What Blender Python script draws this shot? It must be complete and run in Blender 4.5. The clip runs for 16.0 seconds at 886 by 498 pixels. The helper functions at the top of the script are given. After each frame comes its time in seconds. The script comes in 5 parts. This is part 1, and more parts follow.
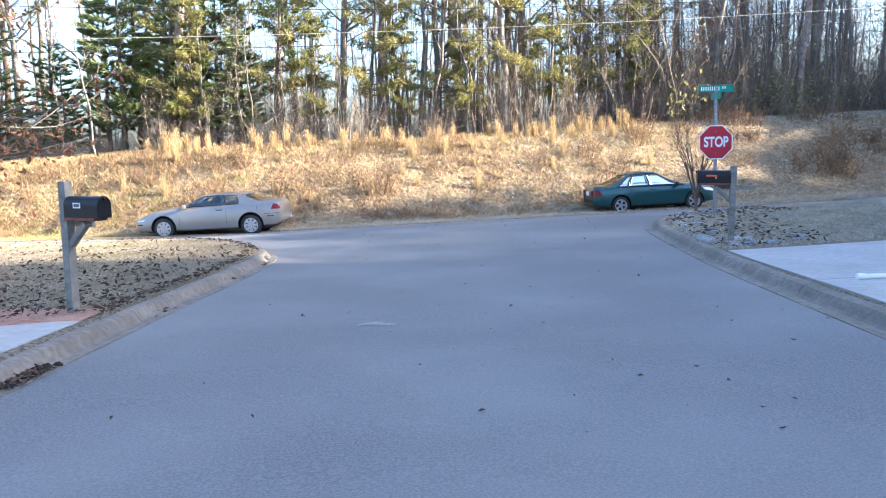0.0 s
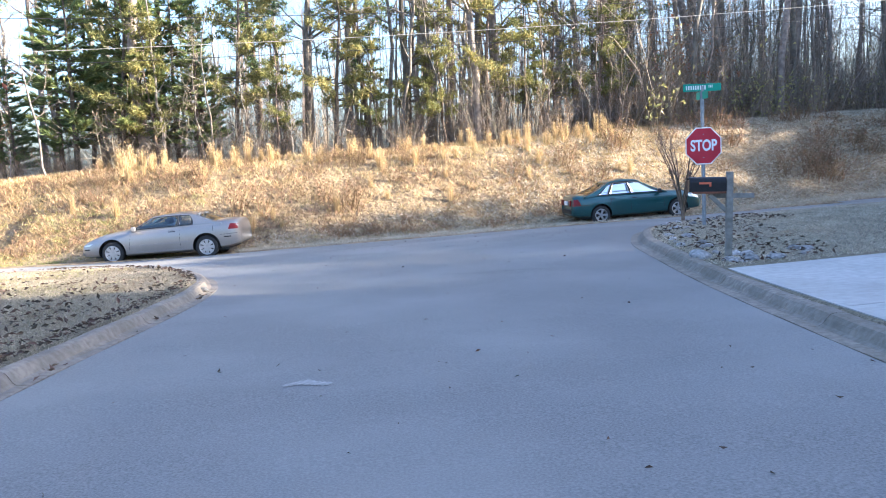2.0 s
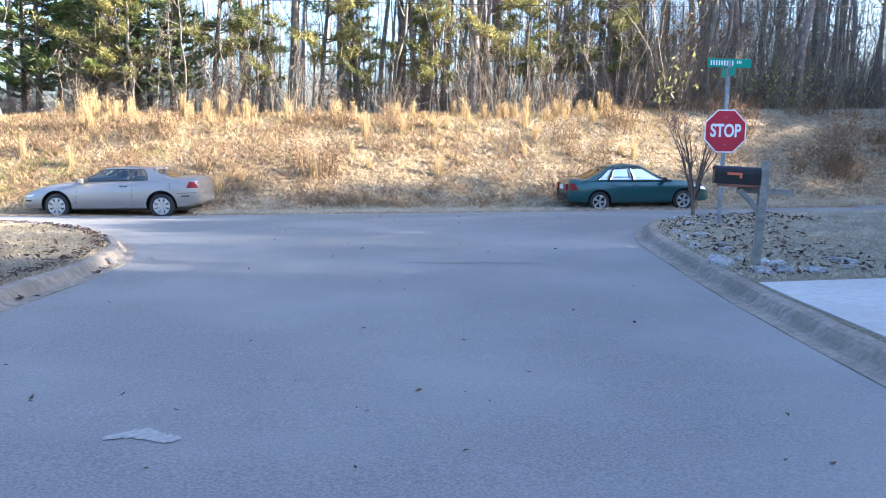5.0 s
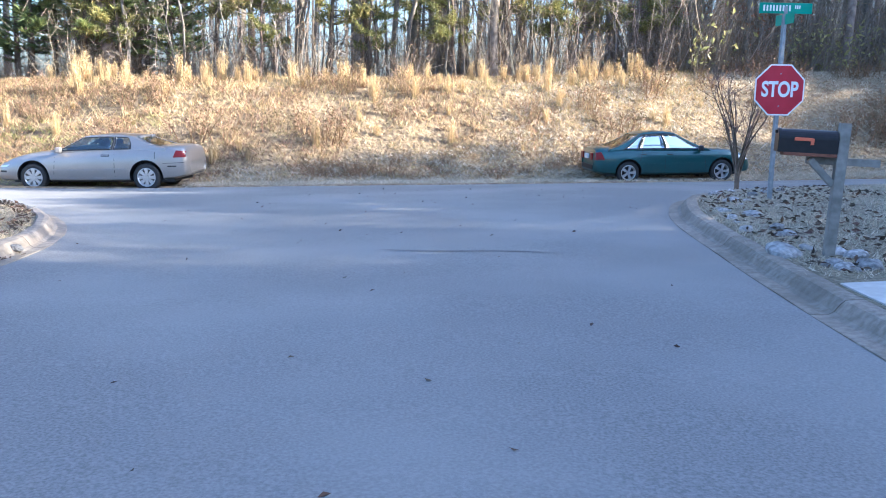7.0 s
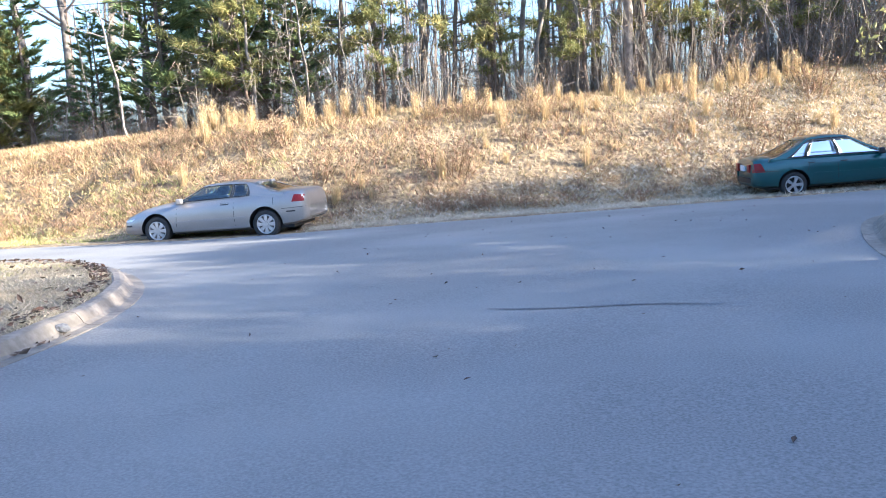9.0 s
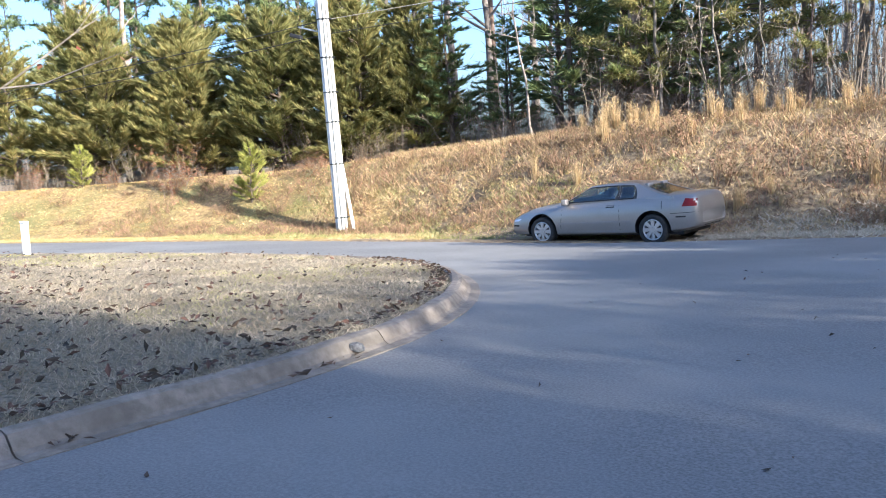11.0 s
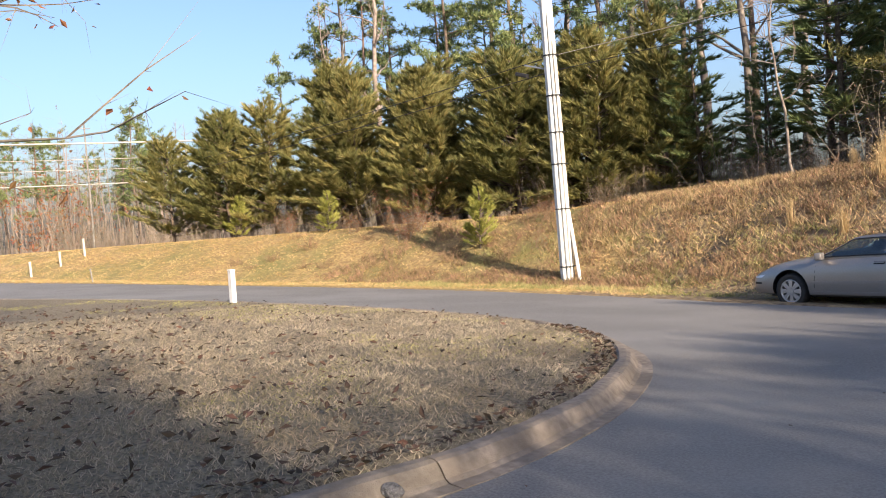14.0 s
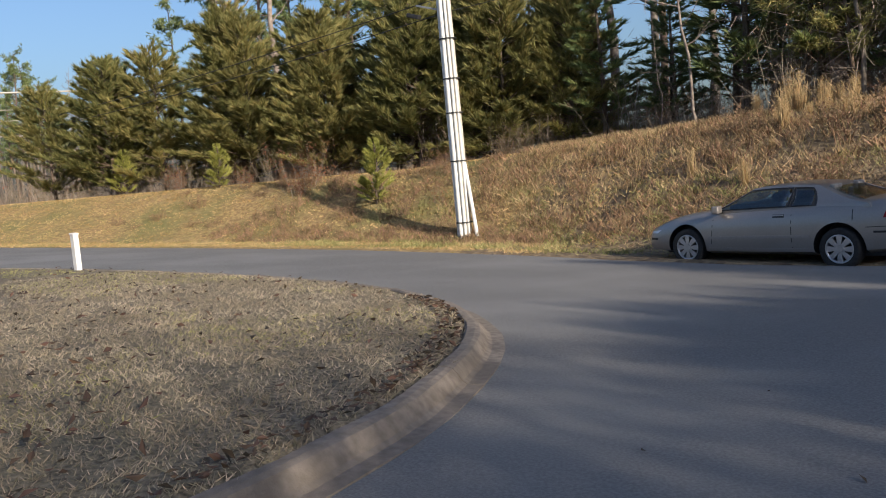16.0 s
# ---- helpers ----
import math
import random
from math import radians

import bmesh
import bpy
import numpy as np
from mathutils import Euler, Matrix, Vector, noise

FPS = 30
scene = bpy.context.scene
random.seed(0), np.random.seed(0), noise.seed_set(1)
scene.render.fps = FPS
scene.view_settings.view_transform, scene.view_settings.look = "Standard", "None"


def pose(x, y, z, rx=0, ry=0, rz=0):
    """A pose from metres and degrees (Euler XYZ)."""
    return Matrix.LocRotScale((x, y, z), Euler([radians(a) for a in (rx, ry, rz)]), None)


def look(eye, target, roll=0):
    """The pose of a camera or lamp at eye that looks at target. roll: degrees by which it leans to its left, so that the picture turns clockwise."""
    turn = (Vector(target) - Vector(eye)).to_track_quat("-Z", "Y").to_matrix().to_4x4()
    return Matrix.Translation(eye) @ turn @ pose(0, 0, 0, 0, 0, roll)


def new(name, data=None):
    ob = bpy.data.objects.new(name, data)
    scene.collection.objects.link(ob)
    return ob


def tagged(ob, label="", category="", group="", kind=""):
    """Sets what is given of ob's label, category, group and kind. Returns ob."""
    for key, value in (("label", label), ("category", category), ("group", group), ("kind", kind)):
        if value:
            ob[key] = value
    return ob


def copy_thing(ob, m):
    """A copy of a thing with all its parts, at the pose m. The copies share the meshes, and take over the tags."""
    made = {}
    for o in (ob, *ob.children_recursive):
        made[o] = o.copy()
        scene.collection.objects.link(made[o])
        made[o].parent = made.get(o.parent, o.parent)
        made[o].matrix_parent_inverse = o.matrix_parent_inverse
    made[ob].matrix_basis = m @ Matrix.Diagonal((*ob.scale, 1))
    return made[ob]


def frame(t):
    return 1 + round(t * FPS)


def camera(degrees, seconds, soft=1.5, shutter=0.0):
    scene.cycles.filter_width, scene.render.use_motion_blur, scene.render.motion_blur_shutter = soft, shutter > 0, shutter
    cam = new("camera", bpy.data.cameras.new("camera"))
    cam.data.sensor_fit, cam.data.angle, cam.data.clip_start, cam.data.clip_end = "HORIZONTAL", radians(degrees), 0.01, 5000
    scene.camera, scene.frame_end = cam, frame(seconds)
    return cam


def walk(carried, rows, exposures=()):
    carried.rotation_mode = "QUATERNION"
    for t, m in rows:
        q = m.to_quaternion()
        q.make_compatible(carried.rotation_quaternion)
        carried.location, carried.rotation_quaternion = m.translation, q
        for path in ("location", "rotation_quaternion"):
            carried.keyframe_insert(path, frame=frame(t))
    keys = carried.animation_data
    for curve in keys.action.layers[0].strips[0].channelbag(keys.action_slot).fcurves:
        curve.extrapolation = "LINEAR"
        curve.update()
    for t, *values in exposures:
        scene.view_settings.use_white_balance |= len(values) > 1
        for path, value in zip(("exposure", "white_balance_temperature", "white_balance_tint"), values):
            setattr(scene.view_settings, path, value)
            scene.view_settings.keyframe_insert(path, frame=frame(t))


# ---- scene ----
cam = camera(55.5, 16.0, 1.0)
PATH = [
    (0, (0.167, -1.383, 1.794), (0.109, 0.602, 1.556), -1.6),
    (0.5, (0.215, -0.963, 1.813), (0.191, 1.025, 1.596), -2.8),
    (1, (0.297, -0.587, 1.781), (0.316, 1.389, 1.476), -4.3),
    (1.5, (0.337, -0.099, 1.762), (0.248, 1.884, 1.516), -2.8),
    (2, (0.399, 0.332, 1.786), (0.39, 2.321, 1.571), -3.0),
    (2.5, (0.504, 0.761, 1.748), (0.545, 2.75, 1.546), -2.9),
    (3, (0.529, 1.166, 1.737), (0.561, 3.152, 1.502), -0.5),
    (3.5, (0.629, 1.717, 1.72), (0.728, 3.703, 1.508), -0.1),
    (4, (0.595, 1.944, 1.694), (0.603, 3.929, 1.444), 1.0),
    (6.5, (1.095, 4.365, 1.542), (1.108, 6.342, 1.241), 1.3),
    (7, (1.135, 4.822, 1.512), (1.082, 6.791, 1.164), 1.0),
    (7.5, (1.147, 5.299, 1.51), (1.011, 7.273, 1.219), -0.4),
    (8, (1.131, 5.861, 1.49), (0.754, 7.814, 1.284), 0.9),
    (8.5, (1.167, 6.316, 1.461), (0.756, 8.256, 1.199), -2.2),
    (9, (1.264, 6.715, 1.45), (0.868, 8.656, 1.171), -3.6),
    (9.5, (1.362, 7.114, 1.451), (0.711, 8.991, 1.218), -2.4),
    (10, (1.365, 7.552, 1.442), (0.378, 9.269, 1.162), -3.1),
    (12.5, (1.091, 9.614, 1.424), (-0.267, 11.076, 1.28), -3.3),
    (13, (0.996, 9.981, 1.445), (-0.401, 11.408, 1.325), -3.4),
    (13.5, (0.846, 10.385, 1.452), (-0.754, 11.583, 1.371), -3.6),
    (14, (0.657, 10.766, 1.457), (-1.027, 11.842, 1.375), -4.2),
    (14.5, (0.419, 11.198, 1.43), (-1.271, 12.267, 1.365), -4.1),
    (15, (0.277, 11.59, 1.404), (-1.454, 12.583, 1.265), -4.4),
    (15.5, (-0.042, 12.061, 1.361), (-1.656, 13.224, 1.155), -6.2),
    (16, (-0.174, 12.436, 1.381), (-1.75, 13.649, 1.175), -4.7),
]
EXPOSURE = [(0, 2.82, 5500, 12), (4.0, 2.8, 5400, 12), (7.0, 2.82, 5100, 11), (8.5, 2.8, 5150, 11), (9.5, 2.5, 5100, 11), (10.2, 2.15, 5100, 11), (12.5, 1.8, 5250, 12), (13.5, 1.4, 5800, 15), (14.0, 1.22, 6050, 16), (15.0, 0.72, 5650, 13), (16.0, 0.54, 5650, 12)]
walk(cam, [(t, look(eye, target, roll)) for t, eye, target, roll in PATH], EXPOSURE)

# ---------------------------------------------------------------- light
SUN_EL, SUN_AZ = radians(21.5), radians(-3.0)      # azimuth from +x, towards +y
to_sun = Vector((math.cos(SUN_EL) * math.cos(SUN_AZ), math.cos(SUN_EL) * math.sin(SUN_AZ), math.sin(SUN_EL)))
world = bpy.data.worlds.new("world")
scene.world = world
world.use_nodes = True
wn = world.node_tree
sky = wn.nodes.new("ShaderNodeTexSky")
sky.sky_type, sky.sun_disc = "NISHITA", False
sky.sun_elevation = SUN_EL
sky.sun_rotation = math.pi / 2 - SUN_AZ
sky.air_density, sky.dust_density, sky.ozone_density = 1.0, 3.2, 2.4
wn.nodes["Background"].inputs["Strength"].default_value = 0.100
wn.links.new(sky.outputs[0], wn.nodes["Background"].inputs["Color"])
sun = new("sun", bpy.data.lights.new("sun", "SUN"))
sun.data.energy, sun.data.angle, sun.data.color = 5.0, radians(0.6), (1.0, 0.82, 0.58)
sun.matrix_world = look(to_sun * 60, (0, 0, 0))

# ---------------------------------------------------------------- materials
def mat(name, c1, c2, scale=4.0, rough=0.8, bump=0.0, c3=None, scale2=0.6, metal=0.0, island=0.0, obj_rand=0.0, detail=6.0, bscale=None, spec=0.5, trans=0.0, amount3=0.5, coat=0.0):
    """Two-scale mottled surface: c1/c2 mixed by fine noise, c3 laid over by broad noise, with optional piece-to-piece variation."""
    m = bpy.data.materials.new(name)
    m.use_nodes = True
    nt = m.node_tree
    p = nt.nodes["Principled BSDF"]
    tc = nt.nodes.new("ShaderNodeTexCoord")
    def noise_node(sc, det):
        n = nt.nodes.new("ShaderNodeTexNoise")
        n.inputs["Scale"].default_value, n.inputs["Detail"].default_value = sc, det
        nt.links.new(tc.outputs["Object"], n.inputs["Vector"])
        return n
    def ramp(src, lo, hi):
        r = nt.nodes.new("ShaderNodeMapRange")
        r.inputs["From Min"].default_value, r.inputs["From Max"].default_value = lo, hi
        nt.links.new(src, r.inputs["Value"])
        return r.outputs[0]
    def mix(a, b, f):
        x = nt.nodes.new("ShaderNodeMix")
        x.data_type = "RGBA"
        for sock, v in ((x.inputs["A"], a), (x.inputs["B"], b)):
            if isinstance(v, tuple):
                sock.default_value = (*v, 1)
            else:
                nt.links.new(v, sock)
        if isinstance(f, float):
            x.inputs["Factor"].default_value = f
        else:
            nt.links.new(f, x.inputs["Factor"])
        return x.outputs["Result"]
    fine = noise_node(scale, detail)
    col = mix(c1, c2, ramp(fine.outputs["Fac"], 0.34, 0.66))
    if c3:
        broad = noise_node(scale2, 4.0)
        f3 = nt.nodes.new("ShaderNodeMath")
        f3.operation = "MULTIPLY"
        f3.inputs[1].default_value = amount3
        nt.links.new(ramp(broad.outputs["Fac"], 0.42, 0.66), f3.inputs[0])
        col = mix(col, c3, f3.outputs[0])
    for amount, kind, out in ((island, "ShaderNodeNewGeometry", "Random Per Island"), (obj_rand, "ShaderNodeObjectInfo", "Random")):
        if amount:
            g = nt.nodes.new(kind)
            hs = nt.nodes.new("ShaderNodeHueSaturation")
            mr = nt.nodes.new("ShaderNodeMapRange")
            mr.inputs["To Min"].default_value, mr.inputs["To Max"].default_value = 1 - amount, 1 + amount
            nt.links.new(g.outputs[out], mr.inputs["Value"])
            nt.links.new(mr.outputs[0], hs.inputs["Value"])
            mh = nt.nodes.new("ShaderNodeMapRange")
            mh.inputs["To Min"].default_value, mh.inputs["To Max"].default_value = 0.5 + 0.06 * amount, 0.5 - 0.06 * amount
            nt.links.new(g.outputs[out], mh.inputs["Value"])
            nt.links.new(mh.outputs[0], hs.inputs["Hue"])
            nt.links.new(col, hs.inputs["Color"])
            col = hs.outputs[0]
    nt.links.new(col, p.inputs["Base Color"])
    p.inputs["Roughness"].default_value, p.inputs["Metallic"].default_value = rough, metal
    p.inputs["Specular IOR Level"].default_value = spec
    p.inputs["Coat Weight"].default_value = coat
    if bump:
        b = nt.nodes.new("ShaderNodeBump")
        b.inputs["Strength"].default_value, b.inputs["Distance"].default_value = 1.0, bump
        bn = noise_node(bscale or scale * 3, 5.0)
        nt.links.new(bn.outputs["Fac"], b.inputs["Height"])
        nt.links.new(b.outputs[0], p.inputs["Normal"])
    if trans:
        t = nt.nodes.new("ShaderNodeBsdfTranslucent")
        nt.links.new(col, t.inputs["Color"])
        mx = nt.nodes.new("ShaderNodeMixShader")
        mx.inputs[0].default_value = trans
        nt.links.new(p.outputs[0], mx.inputs[1])
        nt.links.new(t.outputs[0], mx.inputs[2])
        nt.links.new(mx.outputs[0], nt.nodes["Material Output"].inputs[0])
    return m


ASPHALT = mat("asphalt", (0.118, 0.115, 0.111), (0.205, 0.200, 0.193), 60, 0.85, 0.004, (0.235, 0.230, 0.221), 0.35, bscale=160, amount3=0.6)
CONCRETE = mat("concrete", (0.165, 0.138, 0.108), (0.262, 0.224, 0.182), 14, 0.88, 0.006, (0.120, 0.101, 0.078), 1.6, obj_rand=0.08, bscale=90, amount3=0.6)
DRIVE = mat("driveway_concrete", (0.36, 0.345, 0.32), (0.44, 0.425, 0.40), 9, 0.85, 0.003, (0.29, 0.27, 0.245), 0.8, bscale=90)
LAWN = mat("dormant_lawn", (0.062, 0.046, 0.030), (0.270, 0.226, 0.155), 24, 0.95, 0.03, (0.149, 0.133, 0.081), 0.28, bscale=40, amount3=0.5)
BANK = mat("bank_soil", (0.100, 0.064, 0.036), (0.310, 0.232, 0.128), 6.0, 0.95, 0.12, (0.216, 0.158, 0.094), 0.22, bscale=7, amount3=0.4)
STRAW = mat("straw", (0.385, 0.280, 0.125), (0.490, 0.385, 0.205), 2.0, 0.8, island=0.45, trans=0.25)
GOLD = mat("broomsedge", (0.460, 0.325, 0.155), (0.560, 0.430, 0.235), 1.0, 0.75, island=0.3, trans=0.35)
PALE = mat("pale_dry_grass", (0.405, 0.354, 0.263), (0.567, 0.506, 0.394), 2.0, 0.85, island=0.3, trans=0.2)
WEED = mat("brown_weed", (0.165, 0.104, 0.060), (0.330, 0.218, 0.118), 2.0, 0.9, island=0.45, trans=0.15)
TURF = mat("short_turf", (0.250, 0.208, 0.139), (0.405, 0.346, 0.244), 1.0, 0.9, island=0.4, trans=0.2)
MOWN = mat("mown_verge", (0.200, 0.128, 0.052), (0.400, 0.285, 0.120), 7.0, 0.95, 0.05, (0.136, 0.148, 0.044), 0.35, bscale=16, amount3=0.75)
VERGE = mat("verge_turf", (0.340, 0.240, 0.090), (0.540, 0.415, 0.180), 1.0, 0.9, island=0.5, trans=0.25)
HAZE = mat("far_twigs", (0.156, 0.126, 0.099), (0.240, 0.198, 0.156), 1.0, 0.9, island=0.4)
GREEN_TURF = mat("green_turf", (0.22, 0.22, 0.07), (0.36, 0.33, 0.13), 1.0, 0.9, island=0.35, trans=0.2)
LEAF = mat("fallen_leaf", (0.036, 0.024, 0.016), (0.105, 0.066, 0.038), 5.0, 0.8, island=0.5, trans=0.1)
OAKLEAF = mat("oak_leaf", (0.200, 0.072, 0.032), (0.288, 0.152, 0.064), 1.0, 0.7, island=0.4, trans=0.3)
BRUSHLEAF = mat("brush_leaf", (0.168, 0.112, 0.063), (0.266, 0.189, 0.105), 1.0, 0.8, island=0.4, trans=0.25)
YELLOWLEAF = mat("yellow_leaf", (0.304, 0.288, 0.096), (0.416, 0.384, 0.160), 1.0, 0.6, island=0.3, trans=0.35)
BARK = mat("grey_bark", (0.124, 0.102, 0.081), (0.248, 0.214, 0.174), 5.0, 0.9, 0.02, obj_rand=0.35)
DARKBARK = mat("pine_bark", (0.084, 0.059, 0.042), (0.175, 0.130, 0.091), 6.0, 0.9, 0.03, obj_rand=0.3)
TWIG = mat("twig", (0.186, 0.152, 0.112), (0.285, 0.239, 0.180), 2.0, 0.9, island=0.3, obj_rand=0.25)
NEEDLE = mat("needles", (0.165, 0.170, 0.052), (0.310, 0.290, 0.092), 0.9, 0.7, island=0.5, obj_rand=0.22, trans=0.4)
NEEDLE_DK = mat("pine_needles", (0.113, 0.162, 0.059), (0.216, 0.259, 0.092), 0.9, 0.7, island=0.45, obj_rand=0.2, trans=0.35)
NEEDLE_YG = mat("young_needles", (0.30, 0.31, 0.06), (0.44, 0.43, 0.11), 0.9, 0.7, island=0.3, trans=0.35)
GREYWOOD = mat("weathered_wood", (0.15, 0.14, 0.12), (0.27, 0.25, 0.22), 9.0, 0.9, 0.004, (0.11, 0.10, 0.085), 1.5)
POLEWOOD = mat("bleached_pole_wood", (0.52, 0.47, 0.40), (0.68, 0.63, 0.55), 7.0, 0.85, 0.006, (0.40, 0.34, 0.27), 0.7)
PVC = mat("grey_conduit", (0.55, 0.55, 0.53), (0.66, 0.66, 0.64), 6.0, 0.55)
WHITE = mat("white_paint", (0.74, 0.73, 0.70), (0.82, 0.81, 0.78), 8.0, 0.6, c3=(0.55, 0.53, 0.48), scale2=4.0, amount3=0.5)
STEEL = mat("galvanised_steel", (0.24, 0.26, 0.28), (0.34, 0.36, 0.38), 12.0, 0.5, metal=0.6)
SIGNRED = mat("sign_red", (0.42, 0.012, 0.03), (0.48, 0.02, 0.045), 3.0, 0.45)
SIGNWHITE = mat("sign_white", (0.78, 0.78, 0.78), (0.84, 0.84, 0.84), 3.0, 0.45)
SIGNGREEN = mat("sign_green", (0.0, 0.23, 0.15), (0.01, 0.28, 0.19), 3.0, 0.45)
MAILBLACK = mat("mailbox_black", (0.006, 0.0055, 0.007), (0.011, 0.010, 0.012), 14.0, 0.42, spec=0.3)
RUST = mat("rusty_edge", (0.13, 0.045, 0.025), (0.20, 0.075, 0.04), 20.0, 0.8)
FLAGRED = mat("flag_red", (0.55, 0.10, 0.04), (0.62, 0.14, 0.06), 5.0, 0.5)
CLAY = mat("red_clay", (0.30, 0.15, 0.10), (0.40, 0.23, 0.16), 7.0, 0.95, 0.03)
ROCK = mat("grey_rock", (0.17, 0.165, 0.165), (0.40, 0.385, 0.37), 6.0, 0.85, 0.02, obj_rand=0.45)
CABLE = mat("black_cable", (0.02, 0.02, 0.02), (0.035, 0.035, 0.035), 3.0, 0.6)
PALECABLE = mat("aluminium_cable", (0.36, 0.33, 0.27), (0.44, 0.40, 0.34), 3.0, 0.5)
SILVER = mat("champagne_paint", (0.289, 0.268, 0.246), (0.315, 0.289, 0.268), 40.0, 0.36, metal=0.45, coat=0.6, c3=(0.264, 0.242, 0.221), scale2=2.0, amount3=0.4)
SILVERDARK = mat("champagne_trim", (0.27, 0.25, 0.235), (0.30, 0.28, 0.265), 30.0, 0.5, metal=0.2)
GREENPAINT = mat("dark_green_paint", (0.008, 0.062, 0.066), (0.011, 0.075, 0.078), 40.0, 0.3, metal=0.3, coat=0.7, c3=(0.014, 0.055, 0.06), scale2=2.0, amount3=0.4)
BLACKTRIM = mat("black_trim", (0.012, 0.012, 0.013), (0.022, 0.022, 0.023), 10.0, 0.6)
TYRE = mat("tyre_rubber", (0.014, 0.014, 0.014), (0.028, 0.027, 0.026), 20.0, 0.85)
ALLOY = mat("alloy", (0.44, 0.44, 0.45), (0.54, 0.54, 0.55), 12.0, 0.3, metal=0.8)
TAILRED = mat("tail_lens", (0.150, 0.006, 0.008), (0.210, 0.010, 0.012), 8.0, 0.3, spec=0.25)
LAMPCLEAR = mat("lamp_lens", (0.60, 0.62, 0.64), (0.72, 0.73, 0.75), 8.0, 0.12, coat=0.8)
PLATE = mat("plate_white", (0.62, 0.62, 0.62), (0.70, 0.70, 0.70), 8.0, 0.5)
def clear_glass(name, tint):
    m = bpy.data.materials.new(name)
    m.use_nodes = True
    nt = m.node_tree
    p = nt.nodes["Principled BSDF"]
    nt.nodes.remove(p)
    t, g, x, fr = (nt.nodes.new("ShaderNode" + k) for k in ("BsdfTransparent", "BsdfGlossy", "MixShader", "Fresnel"))
    t.inputs["Color"].default_value = (*tint, 1)
    g.inputs["Roughness"].default_value = 0.04
    fr.inputs["IOR"].default_value = 2.15
    nt.links.new(fr.outputs[0], x.inputs[0])
    nt.links.new(t.outputs[0], x.inputs[1])
    nt.links.new(g.outputs[0], x.inputs[2])
    nt.links.new(x.outputs[0], nt.nodes["Material Output"].inputs[0])
    return m
CLEAR = clear_glass("car_side_glass", (0.62, 0.71, 0.67))
SEATCLOTH = mat("seat_cloth", (0.24, 0.225, 0.20), (0.32, 0.30, 0.27), 20.0, 0.9)
SIDING = mat("vinyl_siding", (0.50, 0.48, 0.44), (0.56, 0.54, 0.50), 3.0, 0.7)
SHINGLE = mat("roof_shingle", (0.09, 0.08, 0.075), (0.14, 0.13, 0.12), 9.0, 0.9, 0.01)

# ---------------------------------------------------------------- mesh helpers
def link_mesh(name, verts, faces, materials, smooth=False, mat_index=None):
    me = bpy.data.meshes.new(name)
    me.from_pydata([tuple(map(float, v)) for v in verts] if not isinstance(verts, np.ndarray) else verts.tolist(), [], faces if isinstance(faces, list) else faces.tolist())
    for m in materials if isinstance(materials, (list, tuple)) else [materials]:
        me.materials.append(m)
    if mat_index is not None:
        me.polygons.foreach_set("material_index", np.asarray(mat_index, dtype=np.int32))
    if smooth:
        me.polygons.foreach_set("use_smooth", np.ones(len(me.polygons), dtype=bool))
    me.update()
    return me


def under(name, me, parent, label="", m=None):
    ob = new(name, me)
    ob.parent = parent
    if m is not None:
        ob.matrix_basis = m
    return tagged(ob, label)


def part(name, bm, material, parent, label="", m=None, smooth=False):
    me = bpy.data.meshes.new(name)
    bm.to_mesh(me)
    bm.free()
    for k in material if isinstance(material, (list, tuple)) else [material]:
        me.materials.append(k)
    if smooth:
        me.polygons.foreach_set("use_smooth", np.ones(len(me.polygons), dtype=bool))
    return under(name, me, parent, label, m)


def box_bm(sx, sy, sz, m=None, bevel=0.0, seg=2):
    bm = bmesh.new()
    bmesh.ops.create_cube(bm, size=1.0, matrix=(m or Matrix()) @ Matrix.Diagonal((sx, sy, sz, 1)))
    if bevel:
        bmesh.ops.bevel(bm, geom=bm.edges[:], offset=bevel, segments=seg, affect="EDGES", profile=0.7)
    return bm


def cyl_bm(r, h, seg=20, m=None, r2=None, bevel=0.0):
    bm = bmesh.new()
    bmesh.ops.create_cone(bm, cap_ends=True, segments=seg, radius1=r, radius2=r if r2 is None else r2, depth=h, matrix=m or Matrix())
    if bevel:
        bmesh.ops.bevel(bm, geom=[e for e in bm.edges if len(e.link_faces) == 2 and e.calc_face_angle() > 0.8], offset=bevel, segments=2, affect="EDGES")
    return bm


